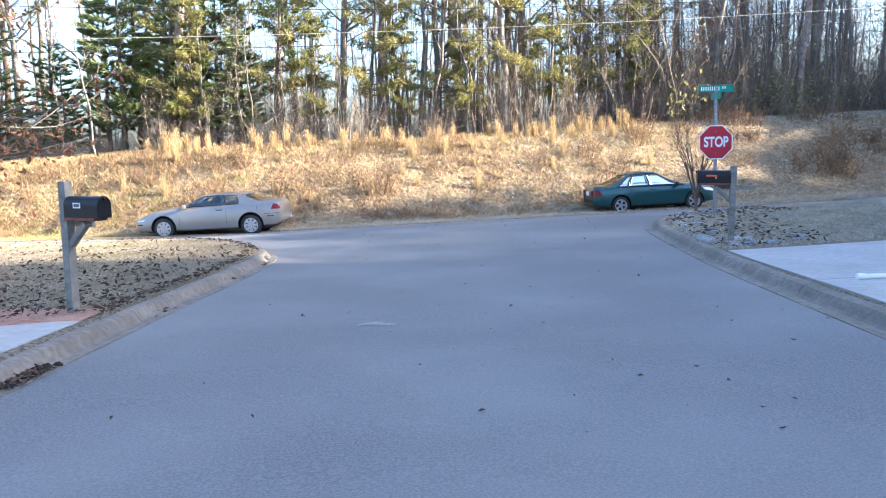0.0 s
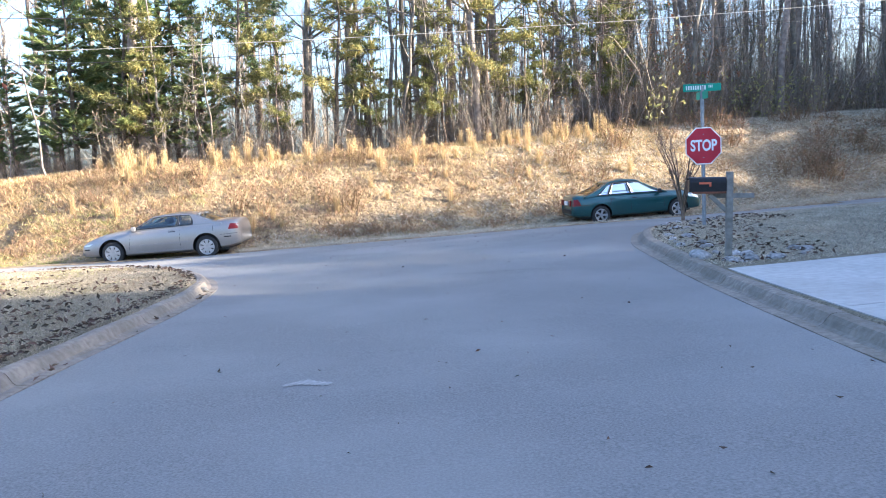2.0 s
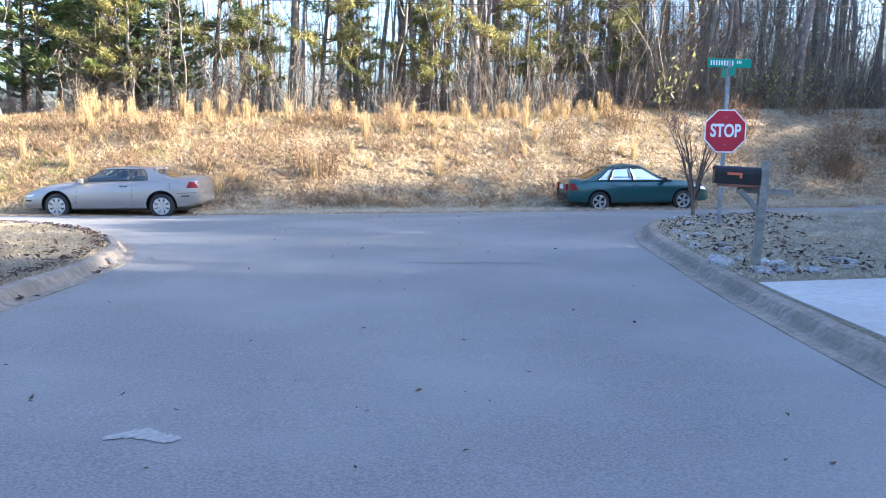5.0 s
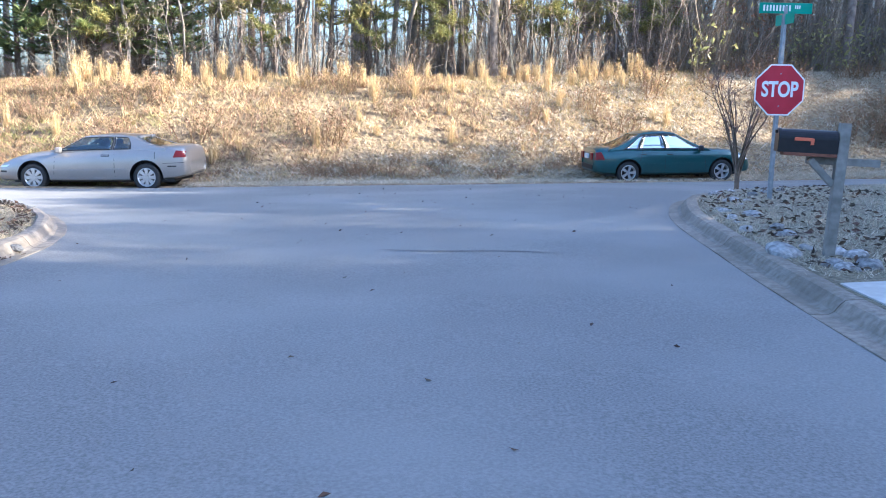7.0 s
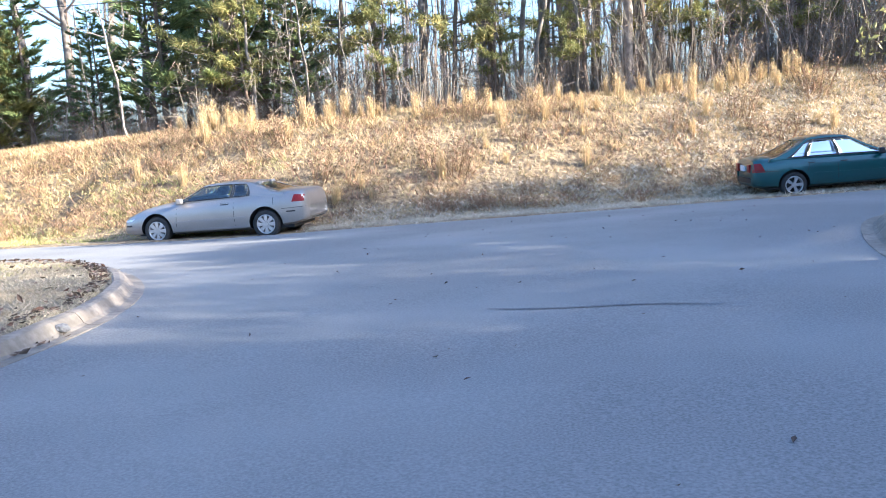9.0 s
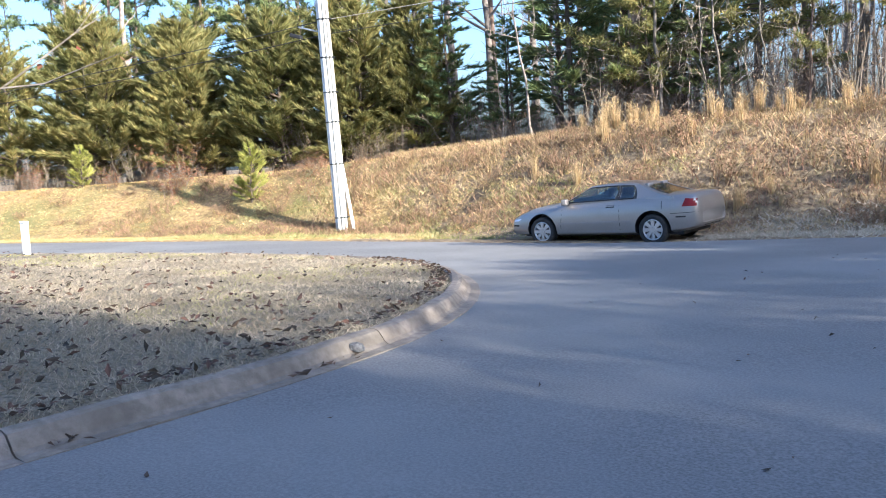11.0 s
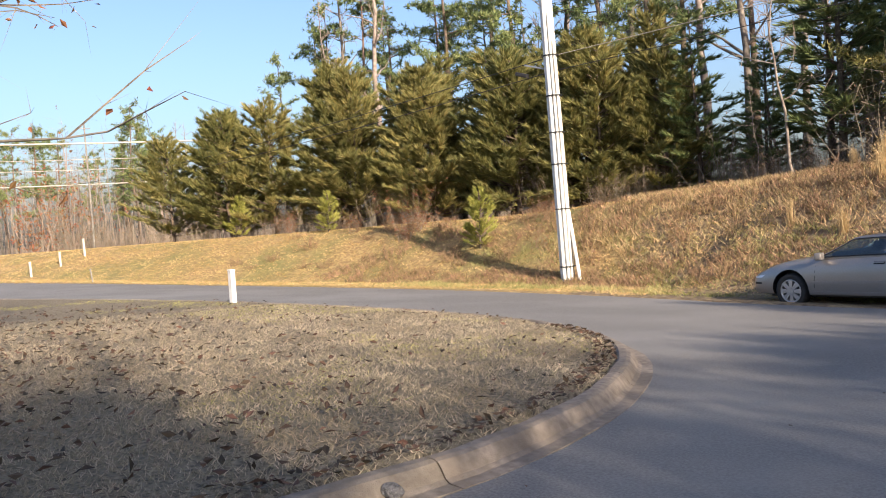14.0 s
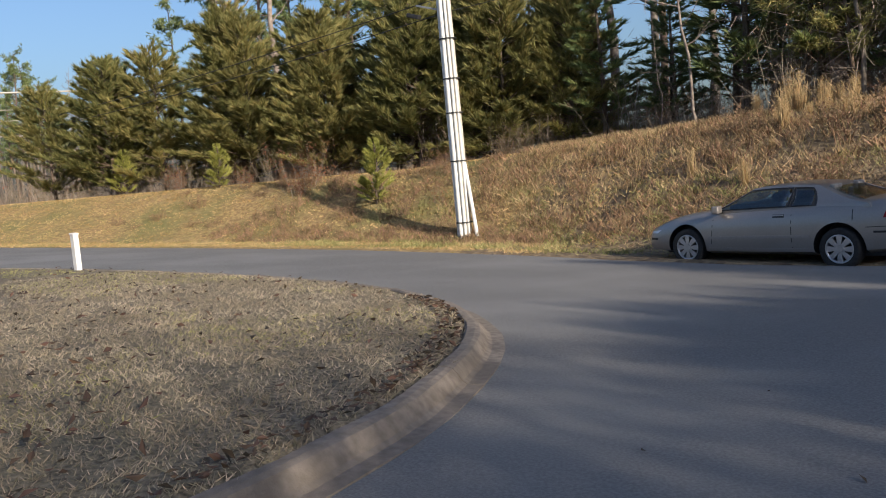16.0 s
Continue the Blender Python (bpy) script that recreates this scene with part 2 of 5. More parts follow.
class Soup:
    """Collects tubes and leaves of one mesh."""
    def __init__(self):
        self.v, self.f, self.n = [], [], 0

    def add(self, verts, faces):
        self.v.append(np.asarray(verts, float))
        self.f += [tuple(i + self.n for i in f) for f in faces]
        self.n += len(verts)

    def tube(self, pts, radii, sides=5):
        pts = np.asarray(pts, float)
        rings = []
        for i, p in enumerate(pts):
            d = pts[min(i + 1, len(pts) - 1)] - pts[max(i - 1, 0)]
            d = d / (np.linalg.norm(d) + 1e-9)
            a = np.cross(d, (0.31, 0.95, 0.05) if abs(d[1]) < 0.9 else (1, 0, 0))
            a /= np.linalg.norm(a)
            b = np.cross(d, a)
            ang = np.arange(sides) * 2 * np.pi / sides
            rings.append(p + radii[i] * (np.cos(ang)[:, None] * a + np.sin(ang)[:, None] * b))
        faces = []
        for i in range(len(pts) - 1):
            for s in range(sides):
                faces.append((i * sides + s, i * sides + (s + 1) % sides, (i + 1) * sides + (s + 1) % sides, (i + 1) * sides + s))
        self.add(np.concatenate(rings), faces)

    def blades(self, roots, tips, widths):
        """Flat narrow triangles from roots to tips."""
        roots, tips = np.asarray(roots, float), np.asarray(tips, float)
        d = tips - roots
        side = np.cross(d, rng.normal(size=d.shape))
        side /= np.linalg.norm(side, axis=1, keepdims=True) + 1e-9
        side *= np.asarray(widths).reshape(-1, 1) / 2
        v = np.stack([roots - side, roots + side, tips], 1).reshape(-1, 3)
        k = len(roots)
        idx = np.arange(3 * k).reshape(-1, 3) + self.n
        self.v.append(v)
        self.f += idx.tolist()
        self.n += 3 * k

    def leaves(self, centres, size, flat=0.0):
        """Small folded two-triangle leaves turned every way."""
        c = np.asarray(centres, float)
        k = len(c)
        a = rng.normal(size=(k, 3))
        a[:, 2] *= 1 - flat
        a /= np.linalg.norm(a, axis=1, keepdims=True)
        b = rng.normal(size=(k, 3))
        b[:, 2] *= 1 - flat
        b -= a * (a * b).sum(1, keepdims=True)
        b /= np.linalg.norm(b, axis=1, keepdims=True)
        s = size * rng.uniform(0.6, 1.3, (k, 1))
        n = np.cross(a, b)
        v = np.stack([c - a * s, c + b * s * 0.45 + n * s * 0.25, c + a * s, c - b * s * 0.45 + n * s * 0.25], 1).reshape(-1, 3)
        i = np.arange(k)[:, None] * 4 + self.n
        self.v.append(v)
        self.f += np.concatenate([i + [[0, 1, 2]], i + [[0, 2, 3]]], 0).tolist()
        self.n += 4 * k

    def mesh(self, name, material, smooth=False):
        return link_mesh(name, np.concatenate(self.v), self.f, material, smooth)


rng = np.random.default_rng(7)
def unit(v):
    return v / (np.linalg.norm(v) + 1e-9)

# ---------------------------------------------------------------- plan: edges of the carriageways and the lie of the land
def smooth_line(pts, step=0.7):
    """A Catmull-Rom line through the plan's corner points."""
    p = np.array(pts, float)
    p = np.concatenate([[2 * p[0] - p[1]], p, [2 * p[-1] - p[-2]]])
    out = []
    for a, b, c, d in zip(p[:-3], p[1:-2], p[2:-1], p[3:]):
        n = max(1, int(np.ceil(np.linalg.norm(c - b) / step)))
        for t in np.arange(n) / n:
            out.append(0.5 * (2 * b + (c - a) * t + (2 * a - 5 * b + 4 * c - d) * t * t + (3 * b - a - 3 * c + d) * t ** 3))
    return np.array(out + [p[-2]])

LEFT_EDGE = smooth_line([(-3.15, -40), (-3.15, -10), (-3.17, 6), (-3.10, 10), (-3.08, 12), (-3.24, 13.5), (-3.7, 14.8), (-4.38, 15.9), (-5.3, 16.95), (-6.4, 17.75), (-7.8, 18.4), (-9.6, 18.75), (-12.5, 18.55), (-16.2, 17.55), (-20, 16.0), (-25, 13.3), (-32, 9.0), (-45, -2), (-60, -18)])
RIGHT_EDGE = smooth_line([(60, 34), (30, 27.2), (18, 24.3), (11, 22.4), (7.6, 21.2), (5.56, 19.95), (4.57, 18.64), (4.11, 17.2), (3.87, 15.8), (3.79, 14), (3.72, 11), (3.66, 6), (3.64, -10), (3.64, -40)])
FAR_EDGE = smooth_line([(-75, -6), (-60, 3), (-48, 10.5), (-40, 15.3), (-34, 18.6), (-27, 21.9), (-20, 24), (-14, 24.7), (-9, 24.8), (-3, 25.9), (2, 26.6), (8, 27.8), (16, 30), (30, 33.6), (60, 41)])

def side_distance(x, y, line):
    """Distance to a line of the plan, positive on its left hand as it runs."""
    x, y = np.asarray(x, float), np.asarray(y, float)
    shape = x.shape
    q = np.stack([x.ravel(), y.ravel()], 1)
    if len(q) < 40:
        a, d = line[:-1], np.diff(line, axis=0)
        t = np.clip(((q[:, None] - a) * d).sum(2) / (d * d).sum(1), 0, 1)
        off = q[:, None] - a - t[..., None] * d
        dist = np.hypot(off[..., 0], off[..., 1])
        k = dist.argmin(1)
        r = np.arange(len(q))
        turn = d[k, 0] * off[r, k, 1] - d[k, 1] * off[r, k, 0]
        return (dist[r, k] * np.where(turn >= 0, 1.0, -1.0)).reshape(shape)
    best, sign = np.full(len(q), 1e9), np.ones(len(q))
    for a, b in zip(line[:-1], line[1:]):
        d = b - a
        t = np.clip(((q - a) @ d) / (d @ d), 0, 1)
        off = q - a - t[:, None] * d
        dist = np.hypot(off[:, 0], off[:, 1])
        near = dist < best
        best[near] = dist[near]
        sign[near] = np.where(d[0] * off[near, 1] - d[1] * off[near, 0] >= 0, 1.0, -1.0)
    return (best * sign).reshape(shape)

def step01(a, b, v):
    t = np.clip((v - a) / (b - a), 0, 1)
    return t * t * (3 - 2 * t)

def road_height(x, y):
    x, y = np.asarray(x, float), np.asarray(y, float)
    base = 0.22 - 0.0225 * np.clip(y, -40, 30) - 0.0375 * 1.2 * np.log1p(np.exp(np.clip((y - 15.5) / 1.2, -40, 40))) * (y < 60)
    base = np.where(y > 28, np.maximum(base, -0.93), base)
    ax = np.where(x > -8, 0.025 * (np.minimum(x, 26) + 8), 0.006 * (np.maximum(x, -60) + 8))
    return base + ax * step01(10, 22, y) - 0.06 * step01(17, 25, y)

RIDGE_X = np.array([-90, -55, -36, -26, -20, -13, -5, 2, 8, 12, 20, 40])
RIDGE_Z = np.array([0.6, 0.9, 1.05, 1.15, 1.5, 1.85, 2.05, 2.2, 2.5, 2.7, 2.9, 3.4])

def wavy(x, y, s, seed):
    """Smooth rolling variation from a few sine waves."""
    r = np.random.default_rng(seed)
    out = 0 * x
    for k in range(7):
        a, f, ph = r.uniform(0, 6.28), r.uniform(0.6, 1.6) / s, r.uniform(0, 6.28)
        out = out + np.sin((x * math.cos(a) + y * math.sin(a)) * f * 6.28 + ph)
    return out / 7

def ground_height(x, y):
    x, y = np.asarray(x, float), np.asarray(y, float)
    h = road_height(x, y)
    dl, dr, df = side_distance(x, y, LEFT_EDGE), side_distance(x, y, RIGHT_EDGE), side_distance(x, y, FAR_EDGE)
    lawn = lambda d, w=0.31: -0.16 + 0.285 * step01(w - 0.25, w, d) + 0.012 * wavy(x, y, 1.3, 3) * step01(0.6, 2, d)
    rz = np.interp(x, RIDGE_X, RIDGE_Z)
    verge = np.where(x > -14, 1.6, 2.6)
    rise = step01(0, 1, np.clip((df - verge) / (8.6 - verge), 0, 1) ** 0.9)
    bank = -0.10 + 0.13 * step01(-0.25, 0.25, df + 0.10 * wavy(x, y, 1.1, 5)) + rise * (rz - h)
    rough = step01(1.2, 3, df) * (0.2 + 0.8 * step01(-17, -11, x))
    bank = bank + rough * (0.10 * wavy(x, y, 2.2, 9) + 0.05 * wavy(x, y, 0.8, 10))
    bank = bank - 0.9 * step01(11, 24, df)
    out = np.where(df > -1, h + bank, np.where(dl > dr, h + lawn(dl), h + lawn(dr, 0.39)))
    inside = (dl < 0) & (dr < 0) & (df < -1)
    return np.where(inside, h - 0.16, out)

def ground_at(x, y):
    return float(ground_height(np.array([x]), np.array([y]))[0])

def edge_point(line, s):
    """A place at a share of a plan line."""
    return line[int(s * (len(line) - 1))]

def grid_axis(*bands):
    out = []
    for a, b, st in bands:
        out += list(np.arange(a, b - 1e-6, st))
    return np.array(out + [bands[-1][1]])

def sheet(xs, ys, height, keep=None):
    gx, gy = np.meshgrid(xs, ys)
    z = height(gx, gy)
    v = np.stack([gx.ravel(), gy.ravel(), z.ravel()], 1)
    nx, ny = len(xs), len(ys)
    i = (np.arange(ny - 1)[:, None] * nx + np.arange(nx - 1)[None]).ravel()
    f = np.stack([i, i + 1, i + nx + 1, i + nx], 1)
    if keep is not None:
        ok = keep(gx, gy).ravel()
        f = f[ok[f].all(1)]
        used = np.unique(f)
        remap = np.full(len(v), -1)
        remap[used] = np.arange(len(used))
        v, f = v[used], remap[f]
    return v, f

# ground: one sheet to the horizon; lawn, bank and verge share it
xs = grid_axis((-900, -200, 70), (-200, -80, 8), (-80, -28, 1.2), (-28, 14, 0.22), (14, 40, 0.8), (40, 120, 8), (120, 900, 60))
ys = grid_axis((-900, -100, 80), (-100, -12, 6), (-12, 3, 0.8), (3, 37, 0.22), (37, 70, 1.4), (70, 160, 9), (160, 900, 60))
v, f = sheet(xs, ys, ground_height)
mid = v[f].mean(1)
dfm = side_distance(mid[:, 0], mid[:, 1], FAR_EDGE)
ground = new("ground", link_mesh("ground", v, f, [LAWN, BANK, MOWN], smooth=True, mat_index=np.where(dfm > -0.6, np.where((mid[:, 0] < -15.5 - 0.45 * dfm) & (dfm < 30), 2, 1), 0)))
tagged(ground, "dormant straw lawn and weedy roadside bank", "ground", kind="structure")

def road_keep(x, y):
    d = np.maximum(np.maximum(side_distance(x, y, LEFT_EDGE), side_distance(x, y, RIGHT_EDGE)), side_distance(x, y, FAR_EDGE))
    return d < 0.33
v, f = sheet(grid_axis((-70, -24, 0.6), (-24, 14, 0.24), (14, 60, 0.8)), grid_axis((-40, 3, 0.8), (3, 29, 0.24), (29, 45, 0.8)), road_height, road_keep)
road = tagged(new("road", link_mesh("road", v, f, ASPHALT, smooth=True)), "worn grey asphalt street meeting a cross street", "road", kind="structure")

# ---------------------------------------------------------------- kerbs, driveways
KERB = [(0.0, -0.12), (0.0, 0.008), (0.14, 0.014), (0.185, 0.035), (0.225, 0.085), (0.265, 0.122), (0.32, 0.135), (0.41, 0.135), (0.44, 0.115), (0.44, -0.12)]

def resample(line, step):
    seg = np.hypot(*np.diff(line, axis=0).T)
    s = np.r_[0, np.cumsum(seg)]
    t = np.arange(0, s[-1], step)
    return np.stack([np.interp(t, s, line[:, 0]), np.interp(t, s, line[:, 1])], 1)

def kerb(name, line, lo, hi, wide, label):
    """A rolled concrete kerb, cast in sections with open joints."""
    root = tagged(new(name), label, "kerb", kind="structure")
    pts = resample(line, 0.25)
    d = np.gradient(pts, axis=0)
    d /= np.hypot(*d.T)[:, None]
    nrm = np.stack([-d[:, 1], d[:, 0]], 1)
    ok = (pts[:, 1] > lo) & (pts[:, 0] > -45) & (pts[:, 0] < hi)
    idx = np.nonzero(ok)[0]
    per = 12
    for k in range(idx[0], idx[-1] - 1, per):
        run = [i for i in range(k, min(k + per, idx[-1]) + 1)]
        verts, faces, n = [], [], len(KERB)
        for j, i in enumerate(run):
            c = pts[i].copy()
            if j == 0: c = c + d[i] * 0.006
            if j == len(run) - 1: c = c - d[i] * 0.006
            for off, z in KERB:
                p = c + nrm[i] * (off * wide + 0.006 * math.sin(i * 1.7) * (off > 0.3))
                verts.append((p[0], p[1], float(road_height(p[0], p[1])) + z + 0.004 * math.sin(i * 0.9)))
        for j in range(len(run) - 1):
            for a in range(n - 1):
                faces.append((j * n + a, (j + 1) * n + a, (j + 1) * n + a + 1, j * n + a + 1))
        faces += [tuple(range(n))[::-1], tuple(range((len(run) - 1) * n, len(run) * n))]
        faces = [f[::-1] for f in faces]
        under("kerb_section", link_mesh("kerb_section", verts, faces, CONCRETE), root)
    return root

kerb("kerb_west", LEFT_EDGE, -8, 20, 0.76, "pale rolled concrete kerb round the lawn corner")
kerb("kerb_east", RIGHT_EDGE, -8, 40, 0.93, "stained rolled concrete kerb along the driveway and corner")

def slab(name, corner, along, across, length, widths, z, label):
    """A cast drive of several panels laid on the lawn, following its lie."""
    root = tagged(new(name), label, "driveway", kind="structure")
    a, b = unit(np.array(along, float)), unit(np.array(across, float))
    start = 0.0
    n = 8
    for w in widths:
        for k in range(int(length / 3.2)):
            verts, faces = [], []
            for i in range(n + 1):
                for j in range(n + 1):
                    p = np.array(corner) + a * (0.008 + 3.2 * k + (3.184) * i / n) + b * (start + 0.008 + (w - 0.016) * j / n)
                    verts.append((p[0], p[1], float(road_height(p[0], p[1])) + z))
            top = len(verts)
            verts += [(x, y, q - 0.12) for x, y, q in verts]
            for i in range(n):
                for j in range(n):
                    q = i * (n + 1) + j
                    faces.append((q, q + 1, q + n + 2, q + n + 1)[::-1])
            ring = [j for j in range(n + 1)] + [i * (n + 1) + n for i in range(1, n + 1)] + [n * (n + 1) + j for j in range(n - 1, -1, -1)] + [i * (n + 1) for i in range(n - 1, 0, -1)]
            for q, r in zip(ring, ring[1:] + ring[:1]):
                faces.append((q, q + top, r + top, r)[::-1])
            under("panel", link_mesh("panel", verts, faces, DRIVE), root)
        start += w
    return root

slab("driveway_east", (4.17, 11.60), (0.965, 0.262), (0.0, -1.0), 12.9, (3.3, 3.3, 3.3), 0.137, "pale concrete driveway slab beside the kerb")
slab("driveway_west", (-3.66, 6.74), (-0.93, -0.36), (0.0, -1.0), 9.7, (2.6, 2.6), 0.137, "pale concrete driveway apron beside the mailbox")

# ---------------------------------------------------------------- cars
def car(name, spec, paint, label):
    """A parked car: lofted body with cut wheel arches, cabin with set-in glass, lamps, trim and wheels. Nose towards +x, wheels on z = 0."""
    root = tagged(new(name), label, "car")
    wb, fo, ro, W = spec["wb"], spec["fo"], spec["ro"], spec["w"] / 2
    xf, xr = wb / 2 + fo, -wb / 2 - ro
    S = np.array(spec["stations"], float)            # share of length from the tail, sill, top, half-width share
    cubic = smooth_line
    rows = []
    pts = np.concatenate([S[:, :1], S[:, 1:]], 1)
    t = np.linspace(0, 1, 49)
    t = 0.5 - 0.5 * np.cos(np.pi * t) * (0.55 + 0.45 * np.abs(np.cos(np.pi * t)))
    def interp(col):
        a, b = S[:, 0], S[:, col]
        m = np.gradient(b, a)
        k = np.clip(np.searchsorted(a, t) - 1, 0, len(a) - 2)
        h = a[k + 1] - a[k]
        s = (t - a[k]) / h
        return (2*s**3-3*s**2+1)*b[k] + (s**3-2*s**2+s)*h*m[k] + (-2*s**3+3*s**2)*b[k+1] + (s**3-s**2)*h*m[k+1]
    zb, zt, hw = interp(1), interp(2), interp(3) * W
    X = xr + t * (xf - xr)
    SEC = [(0.0, 0.0, 0), (0.80, 0.0, 0), (0.955, 0.07, 0), (0.99, 0.22, 0), (1.0, 0.42, 0), (0.995, 0.60, 0), (0.975, 0.76, 0), (0.93, 0.90, 0), (0.86, 0.97, 0), (0.70, 1.0, 0.012), (0.35, 1.0, 0.03), (0.0, 1.0, 0.035)]
    def section(i):
        return [(hw[i] * a, zb[i] + (zt[i] - zb[i]) * b + c) for a, b, c in SEC]
    verts, faces = [], []
    n = 2 * len(SEC) - 2
    for i in range(len(t)):
        sec = section(i)
        ring = sec + [(-y, z) for y, z in sec[-2:0:-1]]
        bow = 0.10 if i in (0, len(t) - 1) else 0.0
        for y, z in ring:
            verts.append((X[i] - (1 if i else -1) * bow * (y / W) ** 2, y, z))
    for i in range(len(t) - 1):
        for s in range(n):
            faces.append((i * n + s, i * n + (s + 1) % n, (i + 1) * n + (s + 1) % n, (i + 1) * n + s))
    faces += [tuple(range(n))[::-1], tuple(range((len(t) - 1) * n, len(t) * n))]
    body = under("body", link_mesh("body", verts, faces, [paint, BLACKTRIM], smooth=True), root)
    for wx in (wb / 2, -wb / 2):
        for sy in (1, -1):
            bm = cyl_bm(spec["arch"], 0.6, 32, Matrix.Translation((wx, sy * (W - 0.02), spec["r"] + 0.015)) @ Matrix.Rotation(radians(90), 4, "X"))
            me = bpy.data.meshes.new("cut")
            bm.to_mesh(me)
            bm.free()
            me.materials.append(BLACKTRIM)
            cut = new("cut", me)
            mod = body.modifiers.new("arch", "BOOLEAN")
            mod.operation, mod.solver, mod.object = "DIFFERENCE", "EXACT", cut
            mod.material_mode = "TRANSFER"
            bpy.context.view_layer.update()
            done = bpy.data.meshes.new_from_object(body.evaluated_get(bpy.context.evaluated_depsgraph_get()))
            body.modifiers.clear()
            body.data = done
            bpy.data.objects.remove(cut)
    body.data.name = "body"
    body.data.polygons.foreach_set("use_smooth", np.ones(len(body.data.polygons), dtype=bool))
    body.data.set_sharp_from_angle(angle=radians(38))

    def y_at(x, z):
        """The half-width of the body's side at a place."""
        i = int(np.clip(np.searchsorted(X, x), 1, len(X) - 1))
        s = (x - X[i - 1]) / (X[i] - X[i - 1])
        a, b = np.array(section(i - 1)), np.array(section(i))
        sec = a + (b - a) * s
        return float(np.interp(z, sec[1:9, 1], sec[1:9, 0]))

    def side_patch(pname, corners, material, lift=0.004, parent=None, plabel="", sides=(1, -1), nx=8, nz=3):
        """A thin skin on the body's side between four corners (x, z): bottom front, bottom rear, top rear, top front."""
        c = np.array(corners, float)
        for sy in sides:
            verts, faces = [], []
            for e in (lift, -0.004):
                for i in range(nx + 1):
                    for j in range(nz + 1):
                        u, w = i / nx, j / nz
                        x, z = (c[0] * (1 - u) + c[1] * u) * (1 - w) + (c[3] * (1 - u) + c[2] * u) * w
                        verts.append((x, sy * (y_at(x, z) + e), z))
            m = (nx + 1) * (nz + 1)
            for i in range(nx):
                for j in range(nz):
                    q = i * (nz + 1) + j
                    faces.append((q, q + 1, q + nz + 2, q + nz + 1))
            ring = list(range(nz + 1)) + [i * (nz + 1) + nz for i in range(1, nx + 1)] + [nx * (nz + 1) + j for j in range(nz - 1, -1, -1)] + [i * (nz + 1) for i in range(nx - 1, 0, -1)]
            for q, r in zip(ring, ring[1:] + ring[:1]):
                faces.append((q, r, r + m, q + m))
            under(pname, link_mesh(pname, verts, faces, material, smooth=False), parent or root, plabel)

    # cabin: a shell whose level outlines run from the belt (k = 0) to the roof (k = 1)
    g = spec["cabin"]
    def ends(k):
        kk = k ** 0.86
        return g["wb_x"] + (g["wt_x"] - g["wb_x"]) * kk, g["rb_x"] + (g["rt_x"] - g["rb_x"]) * k ** 0.9
    def half(k):
        return g["hb"] + (g["ht"] - g["hb"]) * k ** 1.35
    def zlev(k, x):
        u = np.clip((x - g["rb_x"]) / (g["wb_x"] - g["rb_x"]), 0, 1)
        lo = g["zr"] + (g["zf"] - g["zr"]) * u
        mid = (g["wt_x"] + g["rt_x"]) / 2
        hi = g["zroof"] - 0.035 * ((x - mid) / (g["wt_x"] - g["rt_x"]) * 2) ** 2
        return lo + (hi - lo) * k
    bowf, bowr = 0.16, 0.10
    def shell(face, u, k, lift=0.0):
        f_, r_ = ends(k)
        h = half(k)
        if face == "side":
            x = r_ + bowr + (f_ - bowf - r_ - bowr) * u
            return (x, h + lift, float(zlev(k, x)))
        q = 2 * u - 1
        x = f_ - bowf * q * q + lift if face == "front" else r_ + bowr * q * q - lift
        return (x, h * q, float(zlev(k, x)) + lift * 0.4)
    nk, nu = 24, 56
    ring = [("front", i / nu) for i in range(nu)] + [("left", 1 - i / nu) for i in range(nu)] + [("rear", 1 - i / nu) for i in range(nu)] + [("right", i / nu) for i in range(nu)]
    verts, faces = [], []
    def place(face, u, k):
        if face in ("left", "right"):
            x, y, z = shell("side", u, k)
            return (x, y if face == "left" else -y, z)
        return shell(face, u, k)
    for k in range(nk + 1):
        verts += [place(fc, u, -0.06 + 1.06 * k / nk if k == 0 else k / nk) if k else (*place(fc, u, 0.0)[:2], place(fc, u, 0.0)[2] - 0.06) for fc, u in ring]
    m = len(ring)
    def open_at(face, u, k):
        """Whether a place of the shell lies in a side window's opening."""
        w = (k - 0.07) / 0.80
        if face in ("front", "rear"):
            return 0.09 < u < 0.91 and 0.07 < k < 0.92
        return face in ("left", "right") and 0 < w < 1 and any(u0 + (v0 - u0) * w < u < u1 + (v1 - u1) * w for u0, u1, v0, v1 in spec["windows"])
    for k in range(nk):
        for s in range(m):
            if any(open_at(*ring[i % m], (k + j) / nk) for i in (s, s + 1) for j in (0, 1)):
                continue
            faces.append((k * m + s, k * m + (s + 1) % m, (k + 1) * m + (s + 1) % m, (k + 1) * m + s))
    base = len(verts)
    # roof skin, crowned
    top = [verts[nk * m + s] for s in range(m)]
    cx = sum(p[0] for p in top) / m
    for sc, up in ((0.8, 0.022), (0.45, 0.04), (0.0, 0.048)):
        verts += [(cx + (p[0] - cx) * sc, p[1] * sc, p[2] + up + (g["zroof"] - p[2]) * (1 - sc) * 0.6) for p in top] if sc else [(cx, 0, g["zroof"] + up)]
    for a, b in ((nk * m, base), (base, base + m)):
        for s in range(m):
            faces.append((a + s, a + (s + 1) % m, b + (s + 1) % m, b + s))
    for s in range(m):
        faces.append((base + m + s, base + m + (s + 1) % m, base + 2 * m))
    cab = under("cabin", link_mesh("cabin", verts, [q[::-1] for q in faces], paint, smooth=True), root)
    cab.data.set_sharp_from_angle(angle=radians(50))

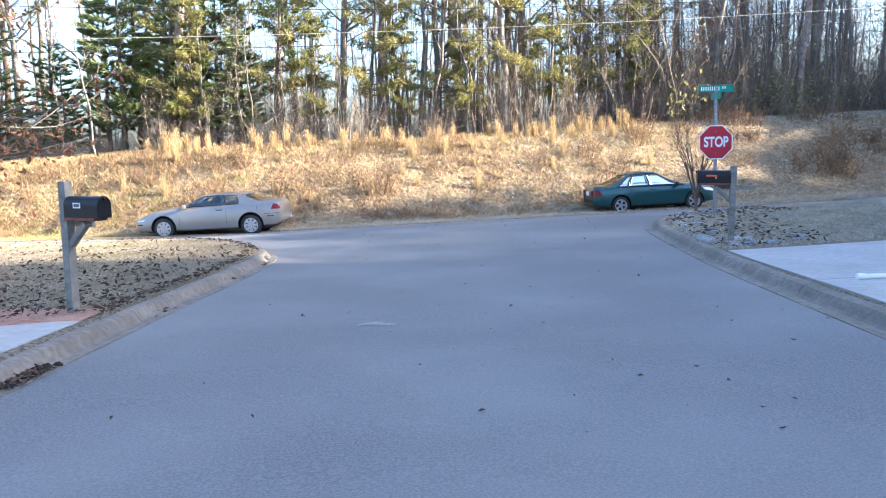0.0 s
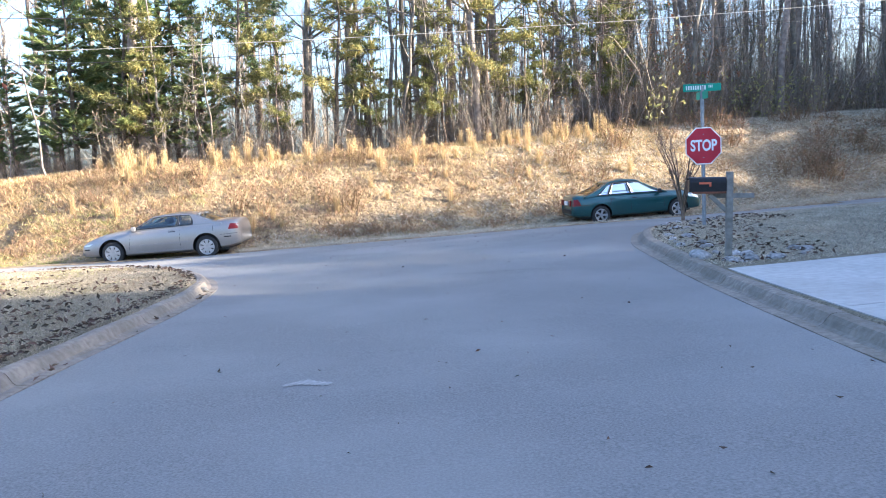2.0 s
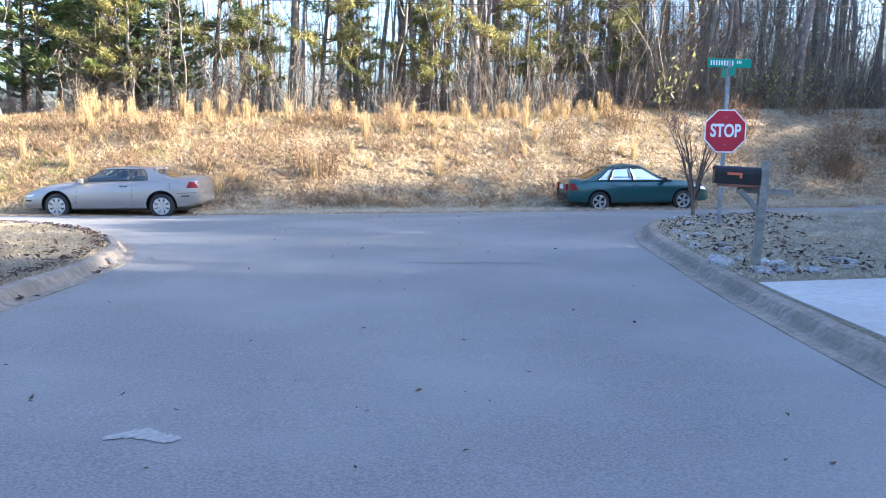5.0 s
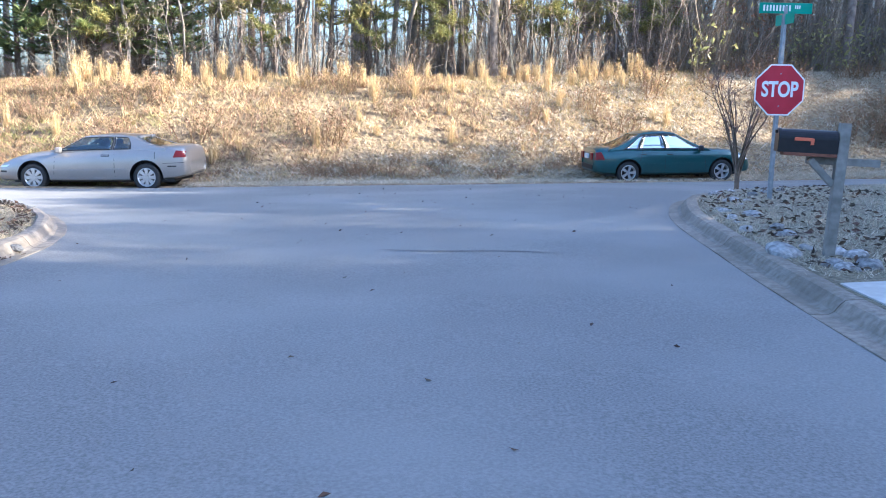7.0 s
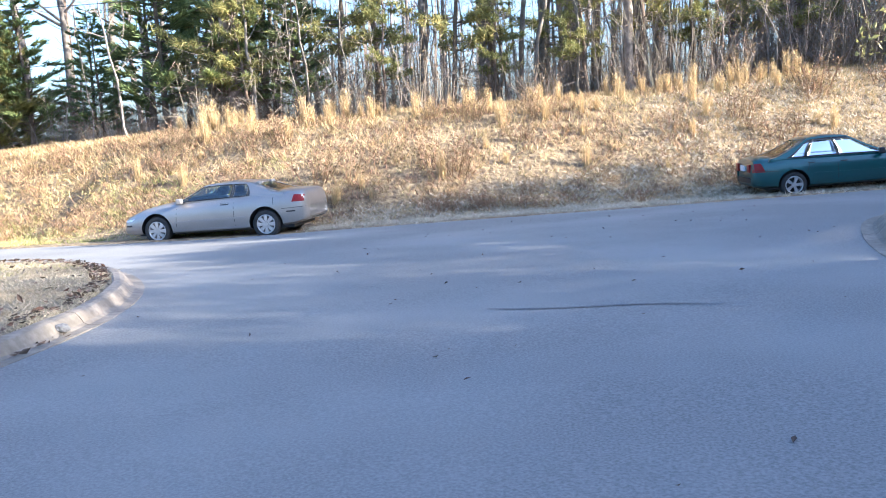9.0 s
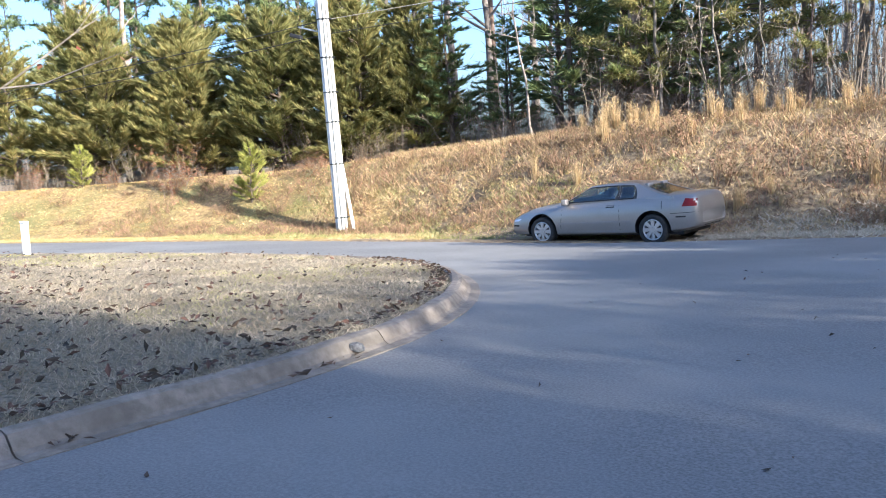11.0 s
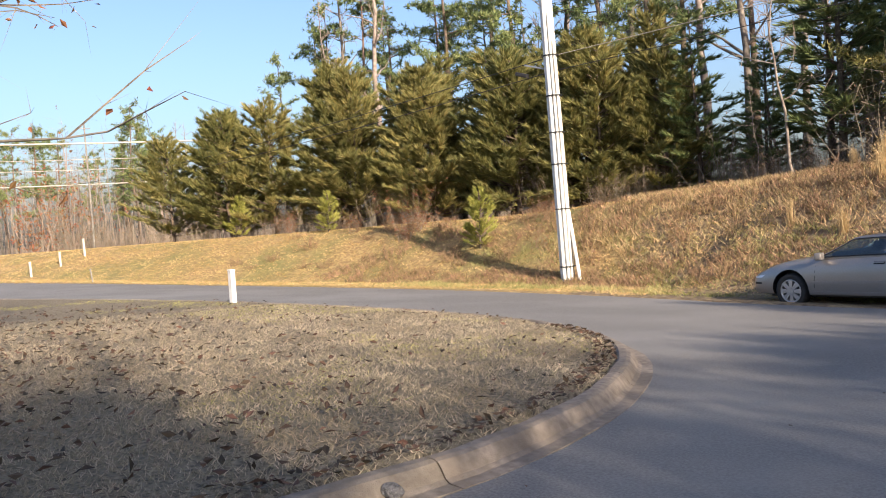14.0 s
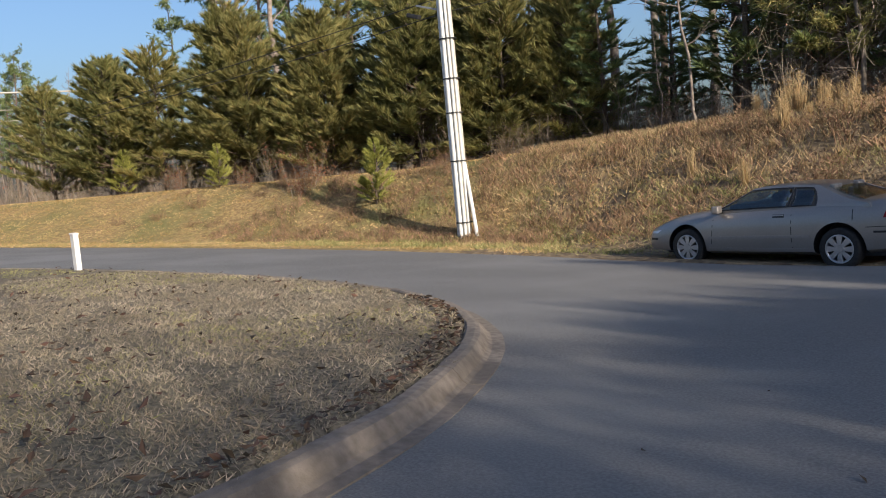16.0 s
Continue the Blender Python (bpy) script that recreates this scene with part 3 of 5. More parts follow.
    def pane(pname, face, corners, material, lift, plabel="", sides=(1, -1), nx=8, nz=6, cornering=0.0):
        """A pane on the shell between four corners (u, k), with its corners drawn in."""
        c = np.array(corners, float)
        for sy in sides:
            verts, faces = [], []
            for e in (lift, -0.006):
                for i in range(nx + 1):
                    for j in range(nz + 1):
                        u, w = i / nx, j / nz
                        a = (c[0] * (1 - u) + c[1] * u) * (1 - w) + (c[3] * (1 - u) + c[2] * u) * w
                        if cornering:
                            mid = c.mean(0)
                            e2 = (abs(2 * u - 1) ** 6 * abs(2 * w - 1) ** 6)
                            a = a + (mid - a) * cornering * e2
                        x, y, z = shell(face, a[0], a[1], e)
                        verts.append((x, sy * y, z))
            mm = (nx + 1) * (nz + 1)
            for i in range(nx):
                for j in range(nz):
                    q = i * (nz + 1) + j
                    faces.append((q, q + 1, q + nz + 2, q + nz + 1))
            rg = list(range(nz + 1)) + [i * (nz + 1) + nz for i in range(1, nx + 1)] + [nx * (nz + 1) + j for j in range(nz - 1, -1, -1)] + [i * (nz + 1) for i in range(nx - 1, 0, -1)]
            for q, r in zip(rg, rg[1:] + rg[:1]):
                faces.append((q, r, r + mm, q + mm))
            under(pname, link_mesh(pname, verts, faces, material, smooth=True), root, plabel)
    for u0, u1, v0, v1 in spec["windows"]:
        e = 0.022
        for quad, n1, n2 in (([(u0 - e, 0.01), (u1 + e, 0.01), (u1, 0.08), (u0, 0.08)], 8, 1), ([(v0, 0.86), (v1, 0.86), (v1 + e, 0.935), (v0 - e, 0.935)], 8, 1),
                             ([(u0 - e, 0.01), (u0, 0.08), (v0, 0.86), (v0 - e, 0.935)], 1, 8), ([(u1, 0.08), (u1 + e, 0.01), (v1 + e, 0.935), (v1, 0.86)], 1, 8)):
            pane("window_trim", "side", quad, BLACKTRIM, 0.006, "black window surround", nx=n1, nz=n2)
        pane("side_window", "side", [(u0, 0.07), (u1, 0.07), (v1, 0.87), (v0, 0.87)], CLEAR, 0.002, "clear side window")
    x0, x1 = g["rb_x"] + 0.55, g["wb_x"] - 0.45
    part("interior", box_bm(x1 - x0, 2 * g["hb"] - 0.16, 0.10, Matrix.Translation(((x0 + x1) / 2, 0, g["zf"] + 0.06)), 0.03), SEATCLOTH, root, "grey cloth cabin interior")
    for xx in (-0.18, -1.05):
        for yy in (-0.36, 0.36):
            seat = part("seat", box_bm(0.13, 0.44, 0.22, Matrix.Translation((xx, yy, g["zf"] + 0.15)) @ Matrix.Rotation(radians(-14), 4, "Y"), 0.04, 3), SEATCLOTH, root, "grey cloth seat back")
            part("headrest", box_bm(0.09, 0.24, 0.14, Matrix.Translation((xx - 0.04, yy, g["zf"] + 0.29)), 0.035, 3), SEATCLOTH, seat)
    pane("windscreen", "front", [(0.07, 0.04), (0.93, 0.04), (0.91, 0.94), (0.09, 0.94)], CLEAR, 0.006, "clear windscreen", sides=(1,), cornering=0.06)
    pane("rear_window", "rear", [(0.09, 0.08), (0.91, 0.08), (0.88, 0.92), (0.12, 0.92)], CLEAR, 0.006, "sloping rear window", sides=(1,), cornering=0.06)
    # seams, moulding, sill
    for x0, x1, z0, z1 in spec["seams"]:
        side_patch("door_seam", [(x0 + 0.006, z0), (x0 - 0.006, z0), (x1 - 0.006, z1), (x1 + 0.006, z1)], BLACKTRIM, 0.0015, nx=1, nz=6)
    for x0, x1, z0, z1, h in spec["strips"]:
        side_patch("side_moulding", [(x0, z0), (x1, z1), (x1, z1 + h), (x0, z0 + h)], spec["strip_paint"], 0.008, nx=14, nz=2)
    for x0, x1, z in spec["handles"]:
        side_patch("handle_recess", [(x0, z - 0.025), (x1, z - 0.025), (x1, z + 0.025), (x0, z + 0.025)], BLACKTRIM, 0.002, nx=3, nz=2)
        side_patch("door_handle", [(x0 - 0.01, z), (x1 + 0.01, z), (x1 + 0.01, z + 0.02), (x0 - 0.01, z + 0.02)], paint, 0.022, nx=3, nz=1)
    for pname, corners, material, plabel in spec["patches"]:
        side_patch(pname, corners, material, 0.006, plabel=plabel)
    # ends
    zh = spec["ends"]
    for pname, x, y0, y1, z0, z1, material, plabel in zh:
        sg = 1 if x > 0 else -1
        for sy in ((1, -1) if y0 > 0 else (1,)):
            bm = box_bm(0.05, abs(y1 - y0), z1 - z0, Matrix.Translation((x, sy * (y0 + y1) / 2, (z0 + z1) / 2)), 0.012)
            part(pname, bm, material, root, plabel)
    # mirrors
    mx, mz = spec["mirror"]
    for sy in (1, -1):
        bm = box_bm(0.12, 0.20, 0.13, Matrix.Translation((mx, sy * (g["hb"] + 0.15), mz)) @ Matrix.Rotation(sy * radians(14), 4, "Z"), 0.035, 3)
        mir = part("mirror", bm, spec["mirror_paint"], root, "door mirror", smooth=True)
        part("mirror_stalk", box_bm(0.07, 0.10, 0.04, Matrix.Translation((mx + 0.02, sy * (g["hb"] + 0.02), mz - 0.05)), 0.01), BLACKTRIM, mir)
    part("floorpan", box_bm(xf - xr - 0.75, W * 1.5, 0.12, Matrix.Translation(((xf + xr) / 2, 0, 0.26)), 0.03), BLACKTRIM, root)
    # wheels
    r = spec["r"]
    for wx in (wb / 2, -wb / 2):
        for sy in (1, -1):
            wheel = new("wheel")
            wheel.parent = root
            wheel.matrix_basis = Matrix.Translation((wx, sy * (W - 0.13), r)) @ Matrix.Rotation(radians(-90 * sy), 4, "X")
            prof = [(r * 0.66, -0.10), (r * 0.93, -0.105), (r * 0.985, -0.085), (r, -0.04), (r, 0.04), (r * 0.985, 0.085), (r * 0.93, 0.105), (r * 0.80, 0.108), (r * 0.67, 0.095)]
            sg = 36
            verts = [(p * math.cos(a), p * math.sin(a), z) for a in np.arange(sg) * 2 * math.pi / sg for p, z in prof]
            k = len(prof)
            faces = [((i * k + j), ((i + 1) % sg * k + j), ((i + 1) % sg * k + j + 1), (i * k + j + 1)) for i in range(sg) for j in range(k - 1)]
            under("tyre", link_mesh("tyre", verts, faces, TYRE, smooth=True), wheel)
            prof = [(r * 0.69, 0.094), (r * 0.665, 0.103), (r * 0.62, 0.098), (r * 0.58, 0.07), (r * 0.56, -0.08)]
            verts = [(p * math.cos(a), p * math.sin(a), z) for a in np.arange(sg) * 2 * math.pi / sg for p, z in prof]
            k = len(prof)
            faces = [((i * k + j), ((i + 1) % sg * k + j), ((i + 1) % sg * k + j + 1), (i * k + j + 1)) for i in range(sg) for j in range(k - 1)]
            rim = under("rim", link_mesh("rim", verts, faces, ALLOY, smooth=True), wheel, "bright alloy rim")
            part("brake_disc", cyl_bm(r * 0.57, 0.02, 28, Matrix.Translation((0, 0, -0.02))), BLACKTRIM, rim)
            ns = spec["spokes"]
            for q in range(ns):
                a = 2 * math.pi * q / ns
                wd = spec["spoke_w"]
                bm = bmesh.new()
                vs = [bm.verts.new((math.cos(a) * d - math.sin(a) * o, math.sin(a) * d + math.cos(a) * o, z)) for z in (0.05, 0.092) for d, o in ((r * 0.12, -wd * 0.55), (r * 0.62, -wd), (r * 0.62, wd), (r * 0.12, wd * 0.55))]
                for ff in ((3, 2, 1, 0), (4, 5, 6, 7), (0, 1, 5, 4), (1, 2, 6, 5), (2, 3, 7, 6), (3, 0, 4, 7)):
                    bm.faces.new([vs[w] for w in ff])
                part("spoke", bm, ALLOY, rim)
            part("hub_cap", cyl_bm(r * 0.21, 0.03, 20, Matrix.Translation((0, 0, 0.085)), r2=r * 0.17), ALLOY, rim)
    return root

COUPE = dict(wb=2.73, fo=0.95, ro=0.98, w=1.84, r=0.325, arch=0.395,
    stations=[(0.0, 0.44, 0.66, 0.62), (0.008, 0.38, 0.84, 0.76), (0.022, 0.34, 0.985, 0.84), (0.05, 0.30, 1.025, 0.90), (0.12, 0.26, 1.035, 0.96), (0.26, 0.225, 1.03, 1.0), (0.45, 0.215, 0.995, 1.0), (0.62, 0.215, 0.955, 1.0), (0.75, 0.22, 0.91, 0.995), (0.88, 0.23, 0.815, 0.965), (0.955, 0.25, 0.69, 0.90), (0.985, 0.27, 0.62, 0.83), (1.0, 0.32, 0.52, 0.74)],
    cabin=dict(wb_x=1.02, wt_x=0.34, rb_x=-1.95, rt_x=-1.08, hb=0.83, ht=0.58, zf=0.93, zr=1.01, zroof=1.30),
    windows=[(0.50, 0.965, 0.415, 0.965), (0.33, 0.455, 0.15, 0.365)],
    seams=[(0.86, 0.80, 0.30, 0.90), (-0.62, -0.62, 0.34, 0.96)],
    strips=[(0.90, -0.92, 0.475, 0.50, 0.045), (0.92, -0.95, 0.30, 0.30, 0.03)], strip_paint=None,
    handles=[(-0.30, -0.50, 0.845)],
    patches=[("tail_lamp", [(-2.01, 0.79), (-2.28, 0.79), (-2.275, 0.935), (-2.07, 0.955)], TAILRED, "dark red wraparound tail lamp"),
             ("headlamp", [(2.26, 0.56), (2.02, 0.575), (1.92, 0.635), (2.19, 0.60)], LAMPCLEAR, "clear headlamp"),
             ("side_marker", [(2.20, 0.45), (2.02, 0.45), (2.02, 0.49), (2.20, 0.49)], BLACKTRIM, "dark side marker"),
             ("rear_marker", [(-1.880, 0.57), (-2.080, 0.57), (-2.080, 0.60), (-1.880, 0.60)], BLACKTRIM, "dark side marker"),
             ("bumper_seam", [(-1.77, 0.65), (-2.30, 0.665), (-2.30, 0.675), (-1.77, 0.66)], BLACKTRIM, ""),
             ("fuel_flap_seam", [(-1.58, 0.76), (-1.59, 0.76), (-1.59, 0.92), (-1.58, 0.92)], BLACKTRIM, "")],
    ends=[("lower_grille", 2.305, -0.45, 0.45, 0.37, 0.46, BLACKTRIM, "black grille"), ("rear_valance", -2.28, -0.40, 0.40, 0.36, 0.42, BLACKTRIM, "black valance")],
    mirror=(0.66, 0.98), mirror_paint=None, spokes=8, spoke_w=0.047)
COUPE["strip_paint"], COUPE["mirror_paint"] = SILVERDARK, SILVER
SEDAN = dict(wb=2.615, fo=0.86, ro=0.95, w=1.70, r=0.305, arch=0.36,
    stations=[(0.0, 0.38, 0.68, 0.70), (0.008, 0.34, 0.86, 0.80), (0.03, 0.30, 0.94, 0.885), (0.10, 0.26, 0.965, 0.955), (0.26, 0.23, 0.955, 1.0), (0.45, 0.225, 0.935, 1.0), (0.62, 0.225, 0.92, 1.0), (0.76, 0.23, 0.905, 0.99), (0.88, 0.24, 0.845, 0.95), (0.955, 0.26, 0.73, 0.88), (0.985, 0.28, 0.65, 0.81), (1.0, 0.33, 0.54, 0.72)],
    cabin=dict(wb_x=1.16, wt_x=0.16, rb_x=-1.98, rt_x=-1.0, hb=0.77, ht=0.54, zf=0.90, zr=0.945, zroof=1.375),
    windows=[(0.575, 0.93, 0.60, 0.92), (0.30, 0.55, 0.19, 0.565), (0.165, 0.275, 0.09, 0.15)],
    seams=[(0.86, 0.80, 0.30, 0.88), (-0.30, -0.30, 0.30, 0.92), (-1.0, -0.9, 0.62, 0.93)],
    strips=[(0.88, -0.90, 0.50, 0.52, 0.04)], strip_paint=None,
    handles=[(-0.08, -0.24, 0.80), (-0.82, -0.98, 0.815)],
    patches=[("tail_lamp", [(-1.95, 0.66), (-2.225, 0.66), (-2.21, 0.86), (-2.05, 0.875)], TAILRED, "red wraparound tail lamp"),
             ("headlamp", [(2.09, 0.60), (1.72, 0.66), (1.62, 0.77), (1.99, 0.71)], LAMPCLEAR, "clear headlamp"),
             ("bumper_seam", [(-1.66, 0.66), (-2.22, 0.68), (-2.22, 0.692), (-1.66, 0.672)], BLACKTRIM, "")],
    ends=[("tail_lamp", -2.25, 0.38, 0.58, 0.66, 0.85, TAILRED, "red tail lamp"), ("number_plate", -2.262, -0.16, 0.16, 0.68, 0.81, PLATE, "plain plate"), ("lower_grille", 2.165, -0.40, 0.40, 0.36, 0.46, BLACKTRIM, "black grille"), ("rear_bumper", -2.235, -0.58, 0.58, 0.40, 0.52, BLACKTRIM, "dark lower bumper")],
    mirror=(0.66, 0.955), mirror_paint=BLACKTRIM, spokes=5, spoke_w=0.04)
SEDAN["strip_paint"] = GREENPAINT

def park(ob, front, rear, half_width, z_front, z_rear, flip):
    """Stand a car so that its wheels on one side touch two places of the plan."""
    f, r = np.array(front), np.array(rear)
    d = unit(f - r)
    inward = np.array([-d[1], d[0]]) * (-flip)
    c = (f + r) / 2 + inward * half_width
    ang = math.degrees(math.atan2(d[1], d[0]))
    tilt = math.degrees(math.atan2(z_front - z_rear, np.linalg.norm(f - r)))
    ob.matrix_basis = pose(c[0], c[1], (z_front + z_rear) / 2) @ pose(0, 0, 0, 0, 0, ang) @ pose(0, 0, 0, 0, -tilt, 0)

coupe = car("parked_coupe", COUPE, SILVER, "champagne silver two-door coupe parked on the verge")
park(coupe, (-9.52, 25.40), (-6.74, 25.38), 0.79, -0.875, -0.815, 1)
coupe.matrix_basis = coupe.matrix_basis @ Matrix.Scale(1.035, 4)
sedan = car("parked_sedan", SEDAN, GREENPAINT, "dark green four-door sedan parked on the verge")
park(sedan, (8.12, 28.30), (5.53, 28.00), 0.72, -0.575, -0.655, -1)

# ---------------------------------------------------------------- mailboxes
def mailbox(name, x, y, yaw, lean, post_h, drop, L, label, tail):
    """A domed metal box on a timber post with an arm and a brace; the box reaches out along +x."""
    root = tagged(new(name), label, "mailbox")
    root.matrix_basis = pose(x, y, ground_at(x, y) - 0.02, 0, lean, 0) @ pose(0, 0, 0, 0, 0, yaw)
    part("post", box_bm(0.095, 0.095, post_h + 0.02, Matrix.Translation((0, 0, post_h / 2 + 0.01)), 0.008), GREYWOOD, root, "weathered grey timber post")
    arm_z = post_h - drop
    part("arm", box_bm(0.32 + tail, 0.05, 0.07, Matrix.Translation((0.13 - tail / 2, -0.075 if tail > 0.1 else 0.075, arm_z + 0.005)), 0.006), GREYWOOD, root, "weathered timber arm")
    bm = box_bm(0.33, 0.07, 0.06, Matrix.Translation((0.16, 0.0, arm_z - 0.10)) @ Matrix.Rotation(radians(-45), 4, "Y"), 0.006)
    part("brace", bm, GREYWOOD, root, "weathered diagonal brace")
    part("board", box_bm(L - 0.06, 0.17, 0.03, Matrix.Translation((0.03 + L / 2, 0.0, arm_z + 0.06)), 0.004), RUST, root, "red-brown mounting board")
    bm = bmesh.new()
    w, hgt, z0 = 0.085, 0.13, arm_z + 0.075
    prof = [(-w, 0)] + [(w * math.cos(a), hgt + w * math.sin(a)) for a in np.linspace(math.pi, 0, 13)] + [(w, 0)]
    rings = [[bm.verts.new((0.055 + xx, p[0] * s, z0 + p[1] * s + (1 - s) * 0.06)) for p in prof] for xx, s in ((0, 0.96), (0.008, 1.0), (L - 0.02, 1.0), (L - 0.02, 1.035), (L, 1.035), (L + 0.006, 0.99))]
    for a, b in zip(rings[:-1], rings[1:]):
        for i in range(len(prof)):
            j = (i + 1) % len(prof)
            bm.faces.new((a[i], a[j], b[j], b[i]))
    bm.faces.new(rings[0][::-1])
    bm.faces.new(rings[-1])
    bmesh.ops.recalc_face_normals(bm, faces=bm.faces[:])
    boxo = part("box", bm, MAILBLACK, root, "glossy black domed metal box")
    part("door_latch", box_bm(0.03, 0.035, 0.03, Matrix.Translation((0.055 + L + 0.012, 0, z0 + hgt + w - 0.03)), 0.004), MAILBLACK, boxo)
    return root, z0, L

mbl, z0, L = mailbox("mailbox", -3.95, 7.15, -24, 0.5, 1.38, 0.42, 0.48, "black metal mailbox on a grey timber post by the driveway", 0.02)
part("number_sticker", box_bm(0.10, 0.004, 0.055, Matrix.Translation((0.25, -0.089, z0 + 0.125))), PLATE, mbl, "small white sticker")
for i in range(3):
    part("sticker_bar", box_bm(0.018, 0.002, 0.03, Matrix.Translation((0.225 + i * 0.026, -0.0925, z0 + 0.125))), BLACKTRIM, mbl)
mbr, z0, L = mailbox("mailbox", 4.60, 12.84, 172, 1.8, 1.27, 0.345, 0.53, "black metal mailbox with red flag on a leaning post", 0.34)
part("flag", box_bm(0.16, 0.006, 0.03, Matrix.Translation((0.37, 0.092, z0 + 0.125)), 0.002), FLAGRED, mbr, "faded red signal flag")
part("flag_tip", box_bm(0.03, 0.006, 0.06, Matrix.Translation((0.29, 0.092, z0 + 0.105)), 0.002), FLAGRED, mbr, "faded red signal flag")

# ---------------------------------------------------------------- stop sign with street blades
sign = tagged(new("stop_sign"), "red octagonal stop sign on a steel post with green street blades", "sign")
sx, sy_ = 5.83, 17.93
sz = ground_at(sx, sy_)
sign.matrix_basis = pose(sx, sy_, sz - 0.03, 0, 0, 4)
bm = bmesh.new()
for a, b, c, d in ((-0.03, -0.028, 0.026, 0.028),):
    prof = [(-0.04, 0.012), (-0.025, 0.012), (-0.016, -0.016), (0.016, -0.016), (0.025, 0.012), (0.04, 0.012), (0.04, 0.017), (0.021, 0.017), (0.012, -0.011), (-0.012, -0.011), (-0.021, 0.017), (-0.04, 0.017)]
    lo = [bm.verts.new((p[0], p[1] + 0.02, 0)) for p in prof]
    hi = [bm.verts.new((p[0], p[1] + 0.02, 2.80)) for p in prof]
    for i in range(12):
        bm.faces.new((lo[i], lo[(i + 1) % 12], hi[(i + 1) % 12], hi[i]))
    bm.faces.new(hi)
    bmesh.ops.recalc_face_normals(bm, faces=bm.faces[:])
part("post", bm, STEEL, sign, "galvanised steel channel post")

def octagon(r, y0, y1, z):
    bm = bmesh.new()
    R = r / math.cos(math.pi / 8)
    ring = [(R * math.cos(math.pi / 8 + i * math.pi / 4), R * math.sin(math.pi / 8 + i * math.pi / 4)) for i in range(8)]
    a = [bm.verts.new((p, y0, z + q)) for p, q in ring]
    b = [bm.verts.new((p, y1, z + q)) for p, q in ring]
    bm.faces.new(a)
    bm.faces.new(b[::-1])
    for i in range(8):
        bm.faces.new((a[i], b[i], b[(i + 1) % 8], a[(i + 1) % 8]))
    bmesh.ops.recalc_face_normals(bm, faces=bm.faces[:])
    return bm

cz = 1.752 - sz + 0.03
plate = part("border", octagon(0.381, -0.004, 0.0, cz), SIGNWHITE, sign, "white octagonal border")
part("face", octagon(0.359, -0.007, -0.004, cz), SIGNRED, sign, "red octagonal face")
for bz in (-0.24, 0.24):
    part("bolt", cyl_bm(0.011, 0.01, 10, Matrix.Translation((0, -0.010, cz + bz)) @ Matrix.Rotation(radians(90), 4, "X")), STEEL, sign)
cu = bpy.data.curves.new("word", "FONT")
cu.body, cu.align_x, cu.align_y, cu.size, cu.extrude, cu.offset = "STOP", "CENTER", "CENTER", 0.36, 0.001, 0.011
tmp = new("word", cu)
bpy.context.view_layer.update()
word = bpy.data.meshes.new_from_object(tmp.evaluated_get(bpy.context.evaluated_depsgraph_get()))
bpy.data.objects.remove(tmp)
word.materials.clear()
word.materials.append(SIGNWHITE)
ws = max(abs(v.co.x) for v in word.vertices)
wh = max(abs(v.co.y) for v in word.vertices)
under("lettering", word, sign, "white capital letters", Matrix.Translation((0, -0.010, cz)) @ Matrix.Rotation(radians(90), 4, "X") @ Matrix.Diagonal((0.285 / ws, 0.132 / wh, 1, 1)))
for zz, yawb, ln in ((2.885, 0, 0.80), (2.725, 90, 0.62)):
    m = Matrix.Translation((0, 0.02, zz)) @ Matrix.Rotation(radians(yawb), 4, "Z")
    blade = part("street_blade", box_bm(ln, 0.012, 0.155, m, 0.005), SIGNGREEN, sign, "green street blade")
    xx = -ln / 2 + 0.07
    widths = [0.04] * 9 + [0.0] + [0.026] * 3
    for i, wd in enumerate(widths):
        if wd:
            tall = 0.085 if i < 9 else 0.05
            part("letter_bar", box_bm(wd * 0.62, 0.003, tall, m @ Matrix.Translation((xx, -0.0075, 0.0 if i < 9 else 0.018))), SIGNWHITE, blade)
        xx += (wd or 0.03) * 1.22
part("bracket", box_bm(0.05, 0.05, 0.32, Matrix.Translation((0, 0.02, 2.755)), 0.006), STEEL, sign)

# ---------------------------------------------------------------- utility pole, wires, posts
pole = tagged(new("utility_pole"), "bleached timber utility pole strapped with grey conduits", "utility pole")
PX, PY = -18.8, 27.65
PZ = ground_at(PX, PY)
pole.matrix_basis = pose(PX, PY, PZ - 0.05, 0.5, -0.6, 20)
s = Soup()
s.tube([(0, 0, 0), (0.01, 0, 3), (0, 0.01, 6), (0, 0, 10.2)], [0.185, 0.175, 0.165, 0.14], 18)
under("shaft", s.mesh("shaft", POLEWOOD, True), pole, "bleached timber shaft")
for a, r, top in ((-2.4, 0.045, 8.6), (-1.75, 0.06, 9.0), (-1.1, 0.04, 8.0), (-0.55, 0.035, 7.2)):
    q = 0.205
    s = Soup()
    s.tube([(q * math.cos(a), q * math.sin(a), 0.0), (q * math.cos(a), q * math.sin(a), 3.2), (q * 0.96 * math.cos(a), q * 0.96 * math.sin(a), 6), (q * 0.9 * math.cos(a), q * 0.9 * math.sin(a), top)], [r, r, r, r], 10)
    under("conduit", s.mesh("conduit", PVC, True), pole, "pale grey conduit")
for zz in (0.45, 2.2, 3.55, 4.5, 5.6, 6.8):
    bm = cyl_bm(0.252, 0.03, 24, Matrix.Translation((0.0, -0.02, zz)))
    part("strap", bm, BLACKTRIM, pole, "dark metal strap")
s = Soup()
s.tube([(0.42, -0.08, 0.0), (0.30, -0.05, 1.05), (0.17, -0.02, 2.15)], [0.055, 0.055, 0.055], 12)
